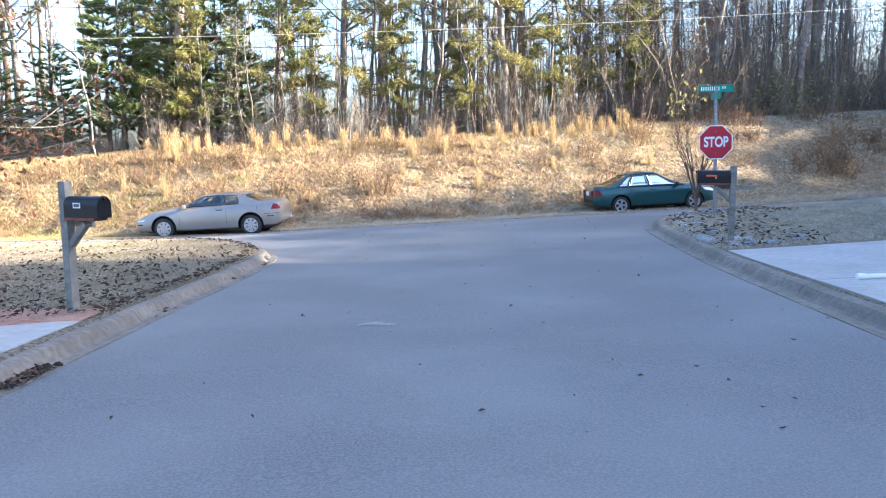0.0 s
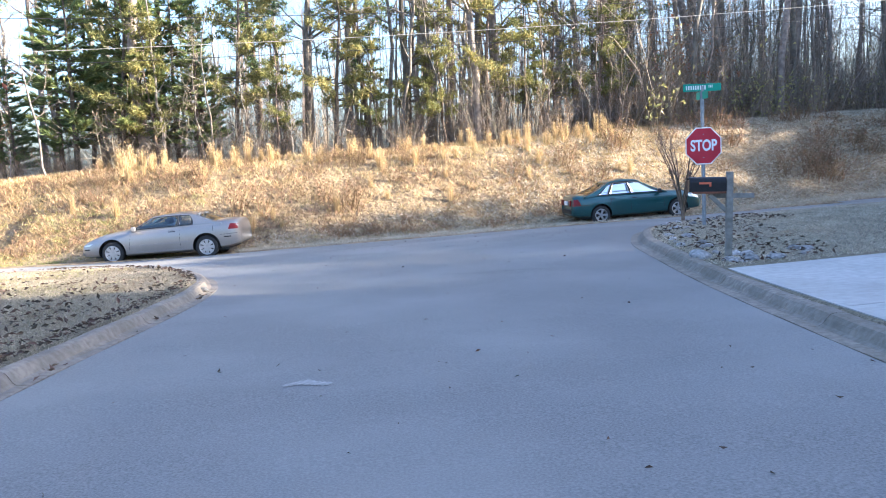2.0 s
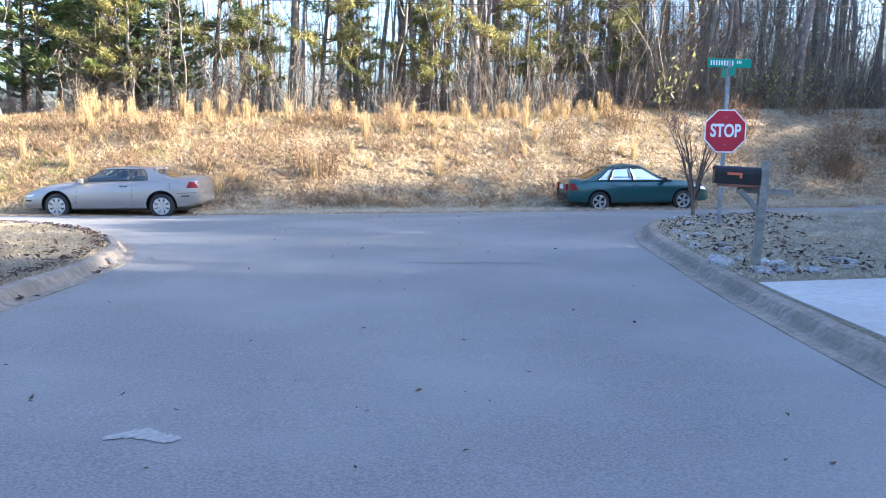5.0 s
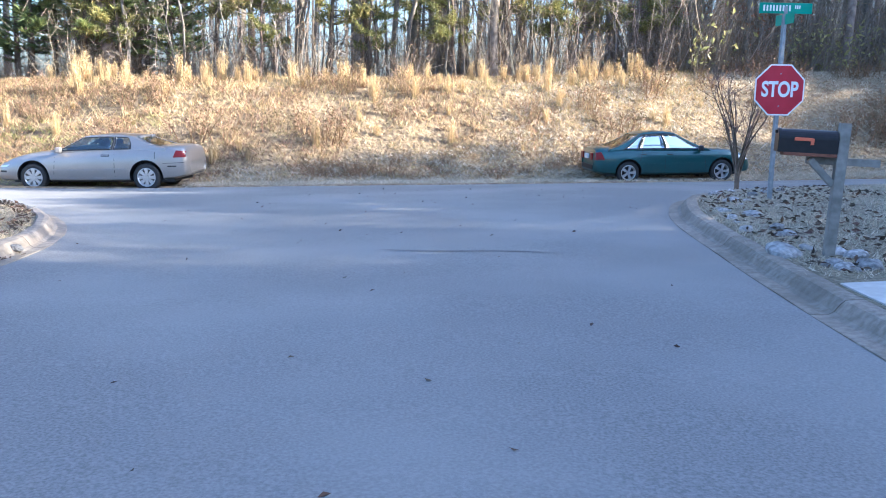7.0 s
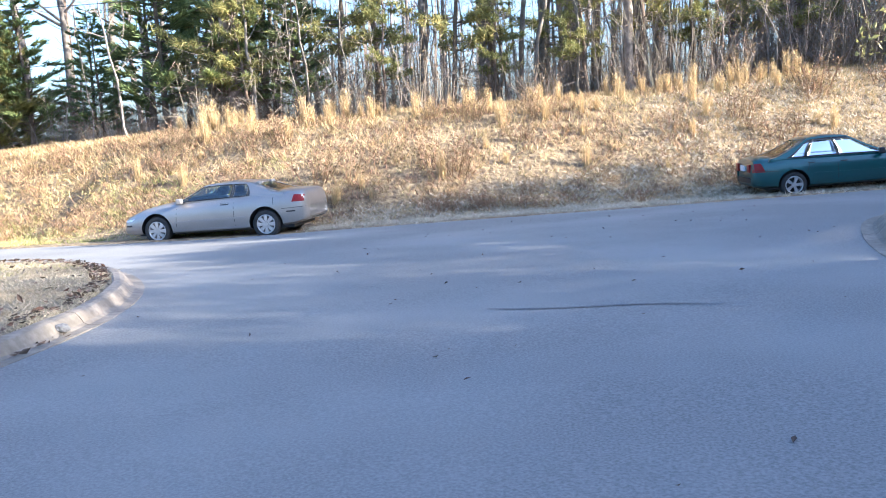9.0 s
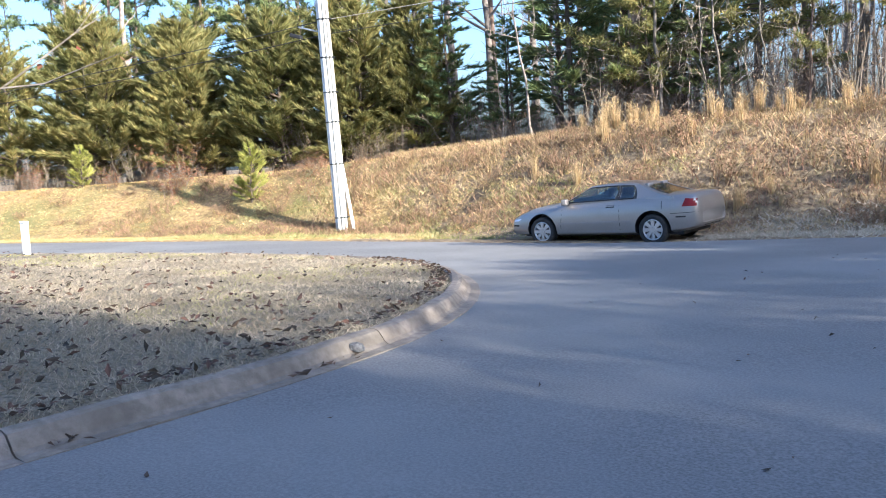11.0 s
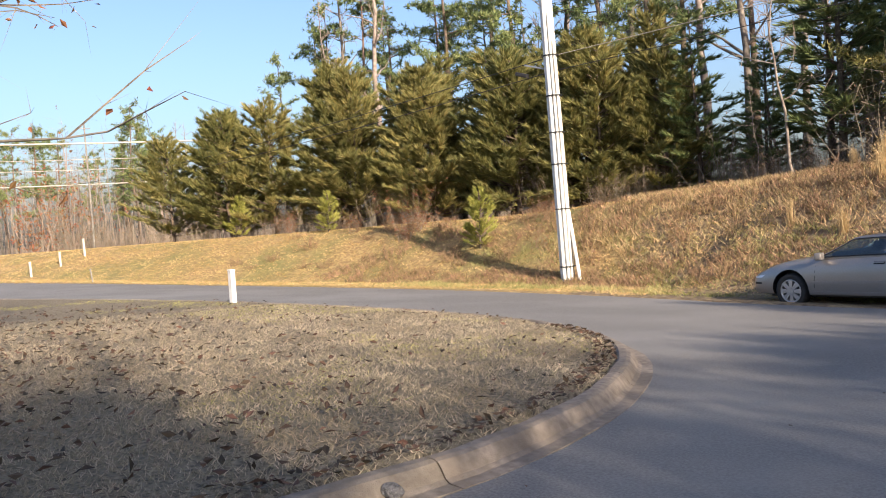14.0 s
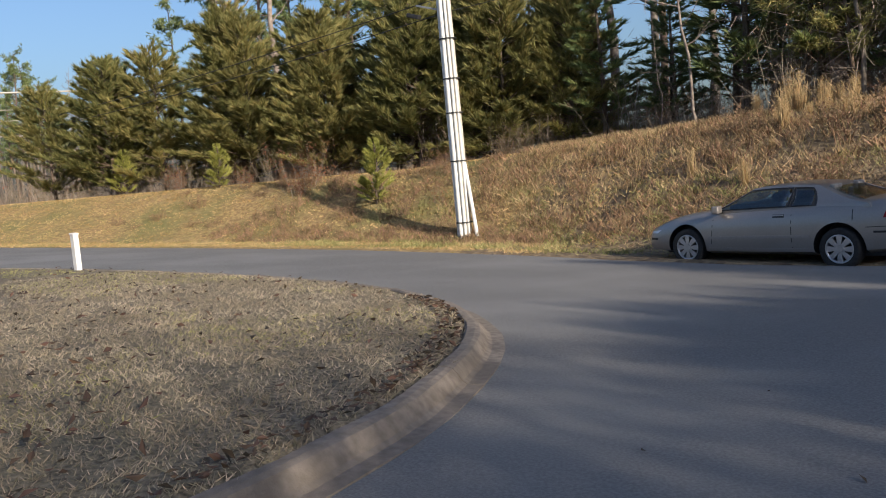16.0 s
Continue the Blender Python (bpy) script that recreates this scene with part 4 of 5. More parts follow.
under("guy_guard", s.mesh("guy_guard", WHITE, True), pole, "pale plastic cable guard")
part("lamp_arm", box_bm(0.7, 0.05, 0.05, Matrix.Translation((-0.55, -0.1, 6.55)) @ Matrix.Rotation(radians(18), 4, "Y"), 0.01), STEEL, pole)
part("lamp_head", box_bm(0.42, 0.17, 0.12, Matrix.Translation((-1.0, -0.1, 6.38)) @ Matrix.Rotation(radians(18), 4, "Y"), 0.04, 3), BLACKTRIM, pole, "dark street lamp head")

def wire(name, a, b, sag, r, material, label):
    a, b = np.array(a, float), np.array(b, float)
    t = np.linspace(0, 1, 25)[:, None]
    p = a + (b - a) * t
    p[:, 2] -= sag * 4 * (t * (1 - t))[:, 0]
    s = Soup()
    s.tube(p, [r] * 25, 6)
    return tagged(new(name, s.mesh(name, material, True)), label, "cable", group="overhead cables")

for z, zz, sg in ((9.6, 9.9, 1.0), (8.0, 8.2, 0.9), (6.75, 7.6, 0.6), (6.3, 6.9, 0.5)):
    wire("overhead_cable", (PX, PY, PZ + z), (34, 35.5, zz + 0.4), sg, 0.010, PALECABLE if z == 6.75 else CABLE, "overhead cable strung along the street")
for z, zz in ((6.75, 5.4), (6.3, 4.9)):
    wire("overhead_cable", (PX, PY, PZ + z), (-66, 20.0, zz), 0.5, 0.013, CABLE, "overhead cable strung along the street")
for z, r in ((8.3, 0.06), (7.2, 0.018), (6.5, 0.018), (5.5, 0.035)):
    wire("distant_cable", (-63, 2, z + 0.1), (-58, 46, z), 0.3, r, PALECABLE, "pale distant cable across the far road")

far_pole = tagged(new("utility_pole"), "distant pale timber utility pole beside the far road", "utility pole")
far_pole.matrix_basis = pose(-60.75, 21.8, ground_at(-60.75, 21.8) - 0.1)
part("shaft", cyl_bm(0.075, 9.0, 12, Matrix.Translation((0, 0, 4.5)), r2=0.05), GREYWOOD, far_pole)
part("crossarm", box_bm(0.05, 0.7, 0.05, Matrix.Translation((0.09, 0, 8.6)), 0.01), GREYWOOD, far_pole)

def stake(name, x, y, w, h, lx, ly, material, label, cat, lift=0.0):
    root = tagged(new(name), label, cat)
    root.matrix_basis = pose(x, y, ground_at(x, y) - 0.04 + lift, lx, ly, 12)
    part("shaft", box_bm(w, w * 0.75, h, Matrix.Translation((0, 0, h / 2)), 0.008), material, root)
    part("cap", box_bm(w * 1.12, w * 0.9, 0.03, Matrix.Translation((0, 0, h)), 0.006), material, root)
    return root
stake("marker_post", -17.3, 16.72, 0.135, 0.84, 2.0, 4.5, WHITE, "white leaning marker post at the lawn edge", "post", lift=-0.09)
stake("survey_stake", -38.0, 17.5, 0.06, 0.62, 3.0, -6.0, GREYWOOD, "short wooden stake on the mown verge", "stake")

for px_, py_, hh in ((-44.6, 14.4, 1.0), (-45.6, 16.0, 0.8), (-46.4, 17.5, 0.75), (-47.0, 18.8, 0.95)):
    stake("fence_post", px_, py_, 0.11, hh, 1.0, -1.5, POLEWOOD, "weathered pale fence post at the far bend", "post")

# ---------------------------------------------------------------- trees
def curve_pts(p0, d0, length, n, bend, up):
    """A wandering branch line."""
    p, d = [np.array(p0, float)], unit(np.array(d0, float))
    for i in range(n):
        d = unit(d + rng.normal(size=3) * bend + np.array([0, 0, up]))
        p.append(p[-1] + d * length / n)
    return np.array(p)

def bare_tree_meshes(h, r, limbs, twigs, first, spread, seed, fork=False):
    global rng
    rng = np.random.default_rng(seed)
    tr, cr = Soup(), Soup()
    n = 12
    z = np.linspace(-0.3, h, n)
    sway = np.cumsum(rng.normal(size=(n, 2)) * 0.10, axis=0)
    axis = np.stack([sway[:, 0], sway[:, 1], z], 1)
    rad = r * (1 - 0.93 * (np.linspace(0, 1, n)) ** 1.1)
    rad[0] *= 1.35
    tr.tube(axis, rad, 7)
    def at(s):
        k = s * (n - 1)
        i = min(int(k), n - 2)
        return axis[i] + (axis[i + 1] - axis[i]) * (k - i), rad[i]
    fine_r, fine_t = [], []
    for i in range(limbs):
        s = first + (0.97 - first) * rng.uniform(0, 1) ** 0.8
        p, rr = at(s)
        a = rng.uniform(0, 6.28)
        d = (math.cos(a), math.sin(a), rng.uniform(0.25, 1.1))
        ln = h * spread * (1.15 - s) * rng.uniform(0.6, 1.3)
        b = curve_pts(p, d, ln, 5, 0.16, 0.05)
        r0 = min(rr * 0.55, 0.012 + 0.022 * ln)
        tr.tube(b, np.linspace(r0, 0.006, 6), 4)
        for j in range(twigs):
            k = rng.integers(1, 6)
            dd = unit(b[k] - b[k - 1]) + rng.normal(size=3) * 0.7
            tl = ln * rng.uniform(0.2, 0.45)
            c = curve_pts(b[k], dd, tl, 3, 0.2, 0.06)
            cr.tube(c[[0, 2, 3]], [0.012, 0.009, 0.003], 3)
            kk = rng.integers(1, 4, 7)
            dd = (c[kk] - c[kk - 1]) / (tl / 3) + rng.normal(size=(7, 3)) * 0.75 + (0, 0, 0.15)
            fine_r.append(c[kk])
            fine_t.append(c[kk] + dd * tl * rng.uniform(0.15, 0.42, (7, 1)))
    fine_r, fine_t = np.concatenate(fine_r), np.concatenate(fine_t)
    cr.blades(fine_r, fine_t, np.full(len(fine_r), 0.018))
    return tr.mesh("trunk", BARK, True), cr.mesh("crown", TWIG)

def evergreen_meshes(h, R, whorls, per, dens, seed, material, lift=0.25, bare=0.04, tuft=0.30, shape=0.75, bark=DARKBARK):
    """A conifer: tapering trunk, whorls of boughs, sprays of needle tufts along them."""
    global rng
    rng = np.random.default_rng(seed)
    tr, cr = Soup(), Soup()
    sway = rng.normal(size=(8, 2)).cumsum(0) * 0.035
    z = np.linspace(-0.3, h * 0.985, 8)
    axis = np.stack([sway[:, 0], sway[:, 1], z], 1)
    tr.tube(axis, np.linspace(0.022 * h, 0.012, 8) * 0.7 + 0.008, 7)
    roots, tips, wid = [], [], []
    for w in range(whorls):
        s = bare + (0.99 - bare) * (w + rng.uniform(0, 0.8)) / whorls
        z0 = s * h
        base = np.array([np.interp(z0, z, axis[:, 0]), np.interp(z0, z, axis[:, 1]), z0])
        reach = R * (1 - s) ** shape * min(1.0, 0.55 + s * 3.0) + 0.12
        a0 = rng.uniform(0, 6.28)
        for b in range(per):
            if rng.uniform() < 0.12:
                continue
            a = a0 + b * 6.283 / per + rng.normal() * 0.25
            ln = reach * rng.uniform(0.65, 1.22)
            d = np.array([math.cos(a), math.sin(a), rng.uniform(-0.05, 0.25) + lift * s])
            line = curve_pts(base, d, ln, 5, 0.07, lift * 0.22)
            tr.tube(line[[0, 3, 5]], [0.012 + 0.008 * ln, 0.010, 0.004], 3)
            k = max(3, int(dens * ln))
            t = rng.uniform(0.18, 1.0, k) ** 0.75 * 5
            i = np.minimum(t.astype(int), 4)
            p = line[i] + (line[i + 1] - line[i]) * (t - i)[:, None]
            fw = line[i + 1] - line[i]
            fw /= np.linalg.norm(fw, axis=1, keepdims=True)
            sd = np.cross(fw, (0, 0, 1.0))
            sgn = rng.choice([-1, 1], k)[:, None]
            out = fw * rng.uniform(0.5, 1.1, (k, 1)) + sd * sgn * rng.uniform(0.2, 1.1, (k, 1)) + np.array([0, 0, 1]) * rng.uniform(0.0, 0.55, (k, 1))
            out /= np.linalg.norm(out, axis=1, keepdims=True)
            wing = (1.05 - t / 5)[:, None] * ln * 0.30
            p = p + out * wing * rng.uniform(0.0, 1.0, (k, 1))
            for q in range(6):
                dd = out + fw * 0.35 + rng.normal(size=(k, 3)) * 0.27
                dd /= np.linalg.norm(dd, axis=1, keepdims=True)
                roots.append(p - dd * 0.04)
                tips.append(p + dd * tuft * rng.uniform(0.6, 1.25, (k, 1)))
                wid.append(np.full(k, tuft * 0.15))
    cr.blades(np.concatenate(roots), np.concatenate(tips), np.concatenate(wid))
    return tr.mesh("trunk", bark, True), cr.mesh("crown", material)

def pine_meshes(h, r, seed, first=0.45, limbs=34, material=None):
    """A tall pine: bare lower trunk, dead stubs, and needle clumps held out on limbs."""
    global rng
    rng = np.random.default_rng(seed)
    tr, cr = Soup(), Soup()
    n = 10
    z = np.linspace(-0.3, h, n)
    sway = rng.normal(size=(n, 2)).cumsum(0) * 0.09
    axis = np.stack([sway[:, 0], sway[:, 1], z], 1)
    tr.tube(axis, r * (1 - 0.9 * np.linspace(0, 1, n)), 8)
    roots, tips = [], []
    for i in range(limbs + 14):
        dead = i >= limbs
        s = rng.uniform(0.12, first) if dead else first + (0.99 - first) * rng.uniform(0, 1)
        p = np.array([np.interp(s * h, z, axis[:, 0]), np.interp(s * h, z, axis[:, 1]), s * h])
        a = rng.uniform(0, 6.28)
        ln = rng.uniform(0.5, 1.5) if dead else h * 0.20 * (1.12 - s) ** 0.6 * rng.uniform(0.5, 1.2) + 0.3
        line = curve_pts(p, (math.cos(a), math.sin(a), rng.uniform(-0.1, 0.5)), ln, 5, 0.16, 0.06)
        tr.tube(line, np.linspace(0.03 if not dead else 0.018, 0.006, 6), 4)
        if dead:
            continue
        k = int(13 * ln + 8)
        t = rng.uniform(1.6, 5, k)
        j = np.minimum(t.astype(int), 4)
        c = line[j] + (line[j + 1] - line[j]) * (t - j)[:, None] + rng.normal(size=(k, 3)) * (0.13, 0.13, 0.09)
        for q in range(7):
            dd = rng.normal(size=(k, 3)) + np.array([0, 0, 0.35])
            dd /= np.linalg.norm(dd, axis=1, keepdims=True)
            roots.append(c)
            tips.append(c + dd * 0.27 * rng.uniform(0.6, 1.2, (k, 1)))
    roots, tips = np.concatenate(roots), np.concatenate(tips)
    cr.blades(roots, tips, np.full(len(roots), 0.055))
    return tr.mesh("trunk", DARKBARK, True), cr.mesh("crown", material or NEEDLE_DK)

def shrub_meshes(h, w, stems, leaves, size, seed, material, bark=TWIG):
    """A thicket: many thin stems, side twigs and a scatter of clinging leaves."""
    global rng
    rng = np.random.default_rng(seed)
    tr, cr = Soup(), Soup()
    pts = []
    for i in range(stems):
        a, q = rng.uniform(0, 6.28), rng.uniform(0, 0.45) * w
        hh = h * rng.uniform(0.5, 1.1)
        b = curve_pts((q * math.cos(a), q * math.sin(a), -0.1), (math.cos(a) * 0.35, math.sin(a) * 0.35, 1), hh, 5, 0.13, 0.05)
        tr.tube(b, np.linspace(0.016, 0.005, 6), 3)
        k = rng.integers(1, 6, 14)
        dd = (b[k] - b[k - 1]) / (hh / 5) + rng.normal(size=(14, 3)) * 0.7
        e = b[k] + dd * hh * rng.uniform(0.10, 0.30, (14, 1))
        tr.blades(b[k], e, np.full(14, 0.014 if h > 1.2 else 0.010))
        pts += [e, b[k] + (e - b[k]) * 0.6]
    pts = np.concatenate(pts)
    pick = pts[rng.integers(0, len(pts), leaves)] + rng.normal(size=(leaves, 3)) * 0.07
    cr.leaves(pick, size)
    return tr.mesh("branchwork", bark), cr.mesh("foliage", material)

def tree_kind(name, meshes, label, cat, names=("trunk", "crown")):
    root = tagged(new(name), label, cat)
    for nm, me in zip(names, meshes):
        under(nm, me, root)
    return root

def plant(kind, x, y, scale=1.0, yaw=None, sink=0.05, lean=(0, 0), z=None):
    zz = ground_at(x, y) if z is None else z
    m = pose(x, y, zz - sink, lean[0], lean[1], rs.uniform(0, 360) if yaw is None else yaw)
    if kind not in used:
        used.add(kind)
        kind.matrix_basis = m @ Matrix.Scale(scale, 4)
        return kind
    ob = copy_thing(kind, m)
    ob.scale = (scale, scale, scale)
    return ob

used = set()
rs = np.random.default_rng(21)

BARE = [tree_kind("bare_tree", bare_tree_meshes(h, r, li, tw, fi, sp, sd), lb, "tree") for h, r, li, tw, fi, sp, sd, lb in (
    (17, 0.19, 22, 5, 0.30, 0.20, 101, "tall bare grey-barked deciduous tree in the woods"),
    (15, 0.13, 20, 5, 0.25, 0.17, 102, "slender bare deciduous tree in the woods"),
    (19, 0.23, 24, 5, 0.40, 0.20, 103, "tall bare thick-trunked deciduous tree in the woods"),
    (12, 0.08, 16, 5, 0.18, 0.18, 104, "thin bare young tree in the woods"),
    (9, 0.055, 13, 5, 0.15, 0.20, 105, "bare grey sapling at the wood's edge"))]
EVER = [tree_kind("evergreen_tree", evergreen_meshes(h, R, wh, pe, de, sd, NEEDLE, lift=lf, shape=sh, tuft=0.40), lb, "tree") for h, R, wh, pe, de, sd, lf, sh, lb in (
    (8.0, 3.7, 22, 7, 17, 201, 0.34, 0.60, "dense olive-green conifer with upswept boughs"),
    (9.5, 3.3, 24, 6, 16, 202, 0.28, 0.66, "layered olive-green conifer on the bank top"),
    (6.8, 3.3, 18, 7, 18, 203, 0.34, 0.58, "bushy olive-green conifer on the bank top"))]
OPEN = [tree_kind("evergreen_tree", evergreen_meshes(10.0, 2.7, 21, 5, 12, 204, NEEDLE_DK, lift=0.10, shape=0.62, bare=0.12, tuft=0.42), "open dark-green layered conifer at the wood's edge", "tree")]
PINE = [tree_kind("pine_tree", pine_meshes(h, r, sd, fi, li), "tall dark pine with clumped needles in the woods", "tree") for h, r, sd, fi, li in ((17, 0.20, 301, 0.42, 36), (14, 0.17, 302, 0.32, 34))]
# coarse conifer kept out of view, added only to cast shade
SHADE = tree_kind("evergreen_tree", evergreen_meshes(9.5, 3.3, 18, 6, 3.2, 210, NEEDLE, lift=0.22, shape=0.66, tuft=1.0), "dense conifer out of view, added to shade the street", "tree")
YELLOWPINE = tree_kind("pine_tree", pine_meshes(10.5, 0.12, 303, 0.16, 46, NEEDLE), "yellowish-green pine among bare trees", "tree")
FIR = tree_kind("young_fir", evergreen_meshes(1.75, 0.62, 13, 6, 34, 401, NEEDLE_YG, lift=0.5, tuft=0.16, shape=0.8), "small bright yellow-green fir on the mown bank", "tree")
OAK = tree_kind("oak_sapling", shrub_meshes(4.5, 3.4, 26, 1500, 0.085, 501, OAKLEAF), "young oak holding rust-brown leaves", "tree", ("branchwork", "foliage"))
BRUSH = [tree_kind("thicket", shrub_meshes(h, w, st, lv, sz_, sd, mt), lb, "shrub", ("branchwork", "foliage")) for h, w, st, lv, sz_, sd, mt, lb in (
    (2.6, 3.0, 24, 300, 0.05, 601, BRUSHLEAF, "tangled brown thicket at the wood's edge"),
    (1.8, 2.6, 22, 420, 0.05, 602, BRUSHLEAF, "low brown thicket at the wood's edge"),
    (3.6, 2.6, 20, 170, 0.05, 603, BRUSHLEAF, "tall leggy thicket at the wood's edge"))]
YBRUSH = tree_kind("leafy_shrub", shrub_meshes(2.6, 2.2, 14, 110, 0.11, 604, YELLOWLEAF), "shrub with a few pale yellow-green leaves", "shrub", ("branchwork", "foliage"))
WEEDS = [tree_kind("weed_clump", shrub_meshes(0.85, 1.3, 20, 300, 0.045, sd, mt, WEED), lb, "weeds", ("branchwork", "foliage")) for sd, mt, lb in ((701, WEED, "dead dark-brown weed clump on the bank"), (702, BRUSHLEAF, "dry tan weed clump on the bank"))]

def far_line(x, off):
    """A place beyond the far edge of the cross street."""
    y = np.interp(x, FAR_EDGE[:, 0], FAR_EDGE[:, 1])
    return float(x), float(y + off)

# bare woods behind the middle and right of the bank
for i in range(118):
    x = rs.uniform(-16, 34)
    off = 9.6 + 26 * rs.uniform(0, 1) ** 1.25
    k = rs.choice(5, p=[0.24, 0.26, 0.16, 0.22, 0.12])
    X_, Y_ = far_line(x, off)
    plant(BARE[k], X_, Y_, rs.uniform(0.82, 1.18), lean=(rs.normal() * 2, rs.normal() * 2))
for i in range(34):
    x = rs.uniform(8, 34)
    X_, Y_ = far_line(x, 9.5 + 12 * rs.uniform())
    plant(BARE[3 + (i % 2)], X_, Y_, rs.uniform(0.8, 1.2), lean=(rs.normal() * 3, rs.normal() * 3))
for i in range(30):
    x = rs.uniform(-44, -16)
    X_, Y_ = far_line(x, 17 + 16 * rs.uniform())
    plant(BARE[rs.choice([0, 2, 1])], X_, Y_, rs.uniform(0.85, 1.15))
for i in range(46):
    X_, Y_ = far_line(rs.uniform(-15, 20), 9.4 + 9 * rs.uniform())
    plant(BARE[4], X_, Y_, rs.uniform(0.55, 1.0), lean=(rs.normal() * 4, rs.normal() * 4))
# pines among them
for x, off, k, sc in ((-12.5, 15, 0, 1.0), (-9.0, 19, 1, 1.05), (-3.0, 13, 1, 0.9), (0.8, 12.5, 0, 0.95), (3.0, 17, 0, 1.05), (-26, 17, 1, 1.1), (-30, 20, 0, 1.1), (-33, 18, 1, 1.2), (-28, 22, 0, 1.15), (-36, 20, 0, 1.0), (-25.5, 24, 0, 1.2), (-38, 23, 1, 1.0), (12, 22, 0, 0.9), (-50, 22.5, 1, 0.85), (-48, 23, 1, 0.95), (-45.5, 21, 1, 1.0), (-43.5, 22.5, 0, 0.9), (-41.5, 19, 1, 1.05), (-40, 22, 0, 0.95), (-46, 26, 0, 0.85), (-36.5, 19, 0, 0.95), (-33, 22, 0, 1.0)):
    X_, Y_ = far_line(x, off)
    plant(PINE[k], X_, Y_, sc)
for x, off, sc in ((-4.2, 11, 0.9), (2.4, 10.8, 0.95), (-8.5, 12, 1.0), (5.6, 12.5, 0.8), (-13.0, 11, 0.9), (-1.2, 14, 0.9), (-11.2, 10.6, 0.62), (-6.4, 10.4, 0.55), (0.6, 10.2, 0.6), (4.2, 10.6, 0.7), (-10.0, 13.5, 0.95), (7.4, 11.0, 0.75), (-2.6, 10.3, 0.5), (9.5, 13.0, 0.85), (-15.0, 13.5, 1.05)):
    X_, Y_ = far_line(x, off)
    plant(YELLOWPINE, X_, Y_, sc)
# conifers along the bank top
for x, off, k, sc in ((-46.5, 12.0, 2, 0.85), (-44, 13, 0, 0.85), (-42.5, 11.5, 2, 0.95), (-40.5, 12, 2, 1.0), (-39, 14.5, 1, 0.95), (-36.5, 12.5, 0, 0.95), (-34.5, 14, 2, 1.1), (-33, 12.5, 0, 0.9), (-31, 14, 1, 0.84), (-29, 12.5, 0, 0.9), (-27, 14, 2, 1.05), (-25.5, 12.5, 0, 0.92), (-23.5, 13.8, 1, 0.85), (-22, 12.3, 2, 0.85), (-30, 16, 1, 0.85), (-26, 16.5, 1, 0.8), (-35, 16, 1, 0.9), (-38, 13, 0, 1.0), (-32, 11.8, 2, 0.9), (-28, 11.6, 2, 1.0), (-24.3, 11.6, 2, 0.95)):
    X_, Y_ = far_line(x, off)
    plant(EVER[k], X_, Y_, sc)
for x, off, sc in ((-20.6, 12.0, 0.7), (-18.9, 13.5, 0.58), (-17.6, 11.6, 0.5), (-16.1, 12.8, 0.8), (-14.9, 11.4, 0.92), (-13.5, 13.2, 1.0), (-12.3, 11.8, 0.85), (-11.0, 12.6, 0.85), (-9.8, 11.6, 0.6)):
    X_, Y_ = far_line(x, off)
    plant(OPEN[0], X_, Y_, sc)
# young firs on the mown verge
for x, y, sc in ((-40.3, 25.0, 1.15), (-34.7, 27.2, 1.05), (-24.5, 28.45, 1.25)):
    plant(FIR, x, y, sc)
for x, y, sc in ((-37.6, 26.4, 0.25), (-29.0, 28.0, 0.42), (-21.6, 28.9, 0.16), (-32.6, 27.4, 0.2), (-23.0, 30.4, 0.2)):
    plant(OAK, x, y, sc)
# oaks with brown leaves, thickets, weeds
for x, off, sc in ((11.5, 12, 0.9),):
    X_, Y_ = far_line(x, off)
    plant(OAK, X_, Y_, sc)
for i in range(74):
    x = rs.uniform(-14, 32) if i < 58 else rs.uniform(-40, -14)
    X_, Y_ = far_line(x, (9.3 + 3.5 * rs.uniform()) if i < 58 else 10.2 + 0.8 * rs.uniform())
    plant(BRUSH[rs.integers(0, 3) if i < 58 else 1], X_, Y_, rs.uniform(0.7, 1.15) if i < 58 else rs.uniform(0.45, 0.7))
for i in range(46):
    X_, Y_ = far_line(rs.uniform(-48, -11), 11.0 + 5 * rs.uniform())
    plant(BRUSH[i % 2], X_, Y_, rs.uniform(0.6, 0.95))
for i in range(50):
    X_, Y_ = far_line(rs.uniform(6, 34), 9.2 + 8 * rs.uniform())
    plant(BRUSH[2 if i % 3 else 0], X_, Y_, rs.uniform(0.9, 1.5))
for i in range(9):
    X_, Y_ = far_line(rs.uniform(9, 22), 9.0 + 2 * rs.uniform())
    plant(YBRUSH, X_, Y_, rs.uniform(0.8, 1.2))
for i in range(60):
    right = i < 34
    x = rs.uniform(7, 24) if right else rs.uniform(-14, 8)
    X_, Y_ = far_line(x, rs.uniform(3.4, 8) if right else rs.uniform(2.6, 7.5))
    plant(WEEDS[i % 2 if right else 1], X_, Y_, rs.uniform(0.6, 1.3))
for i in range(16):
    X_, Y_ = far_line(rs.uniform(-4.5, 5), rs.uniform(2.0, 3.4))
    plant(WEEDS[0], X_, Y_, rs.uniform(0.35, 0.6))
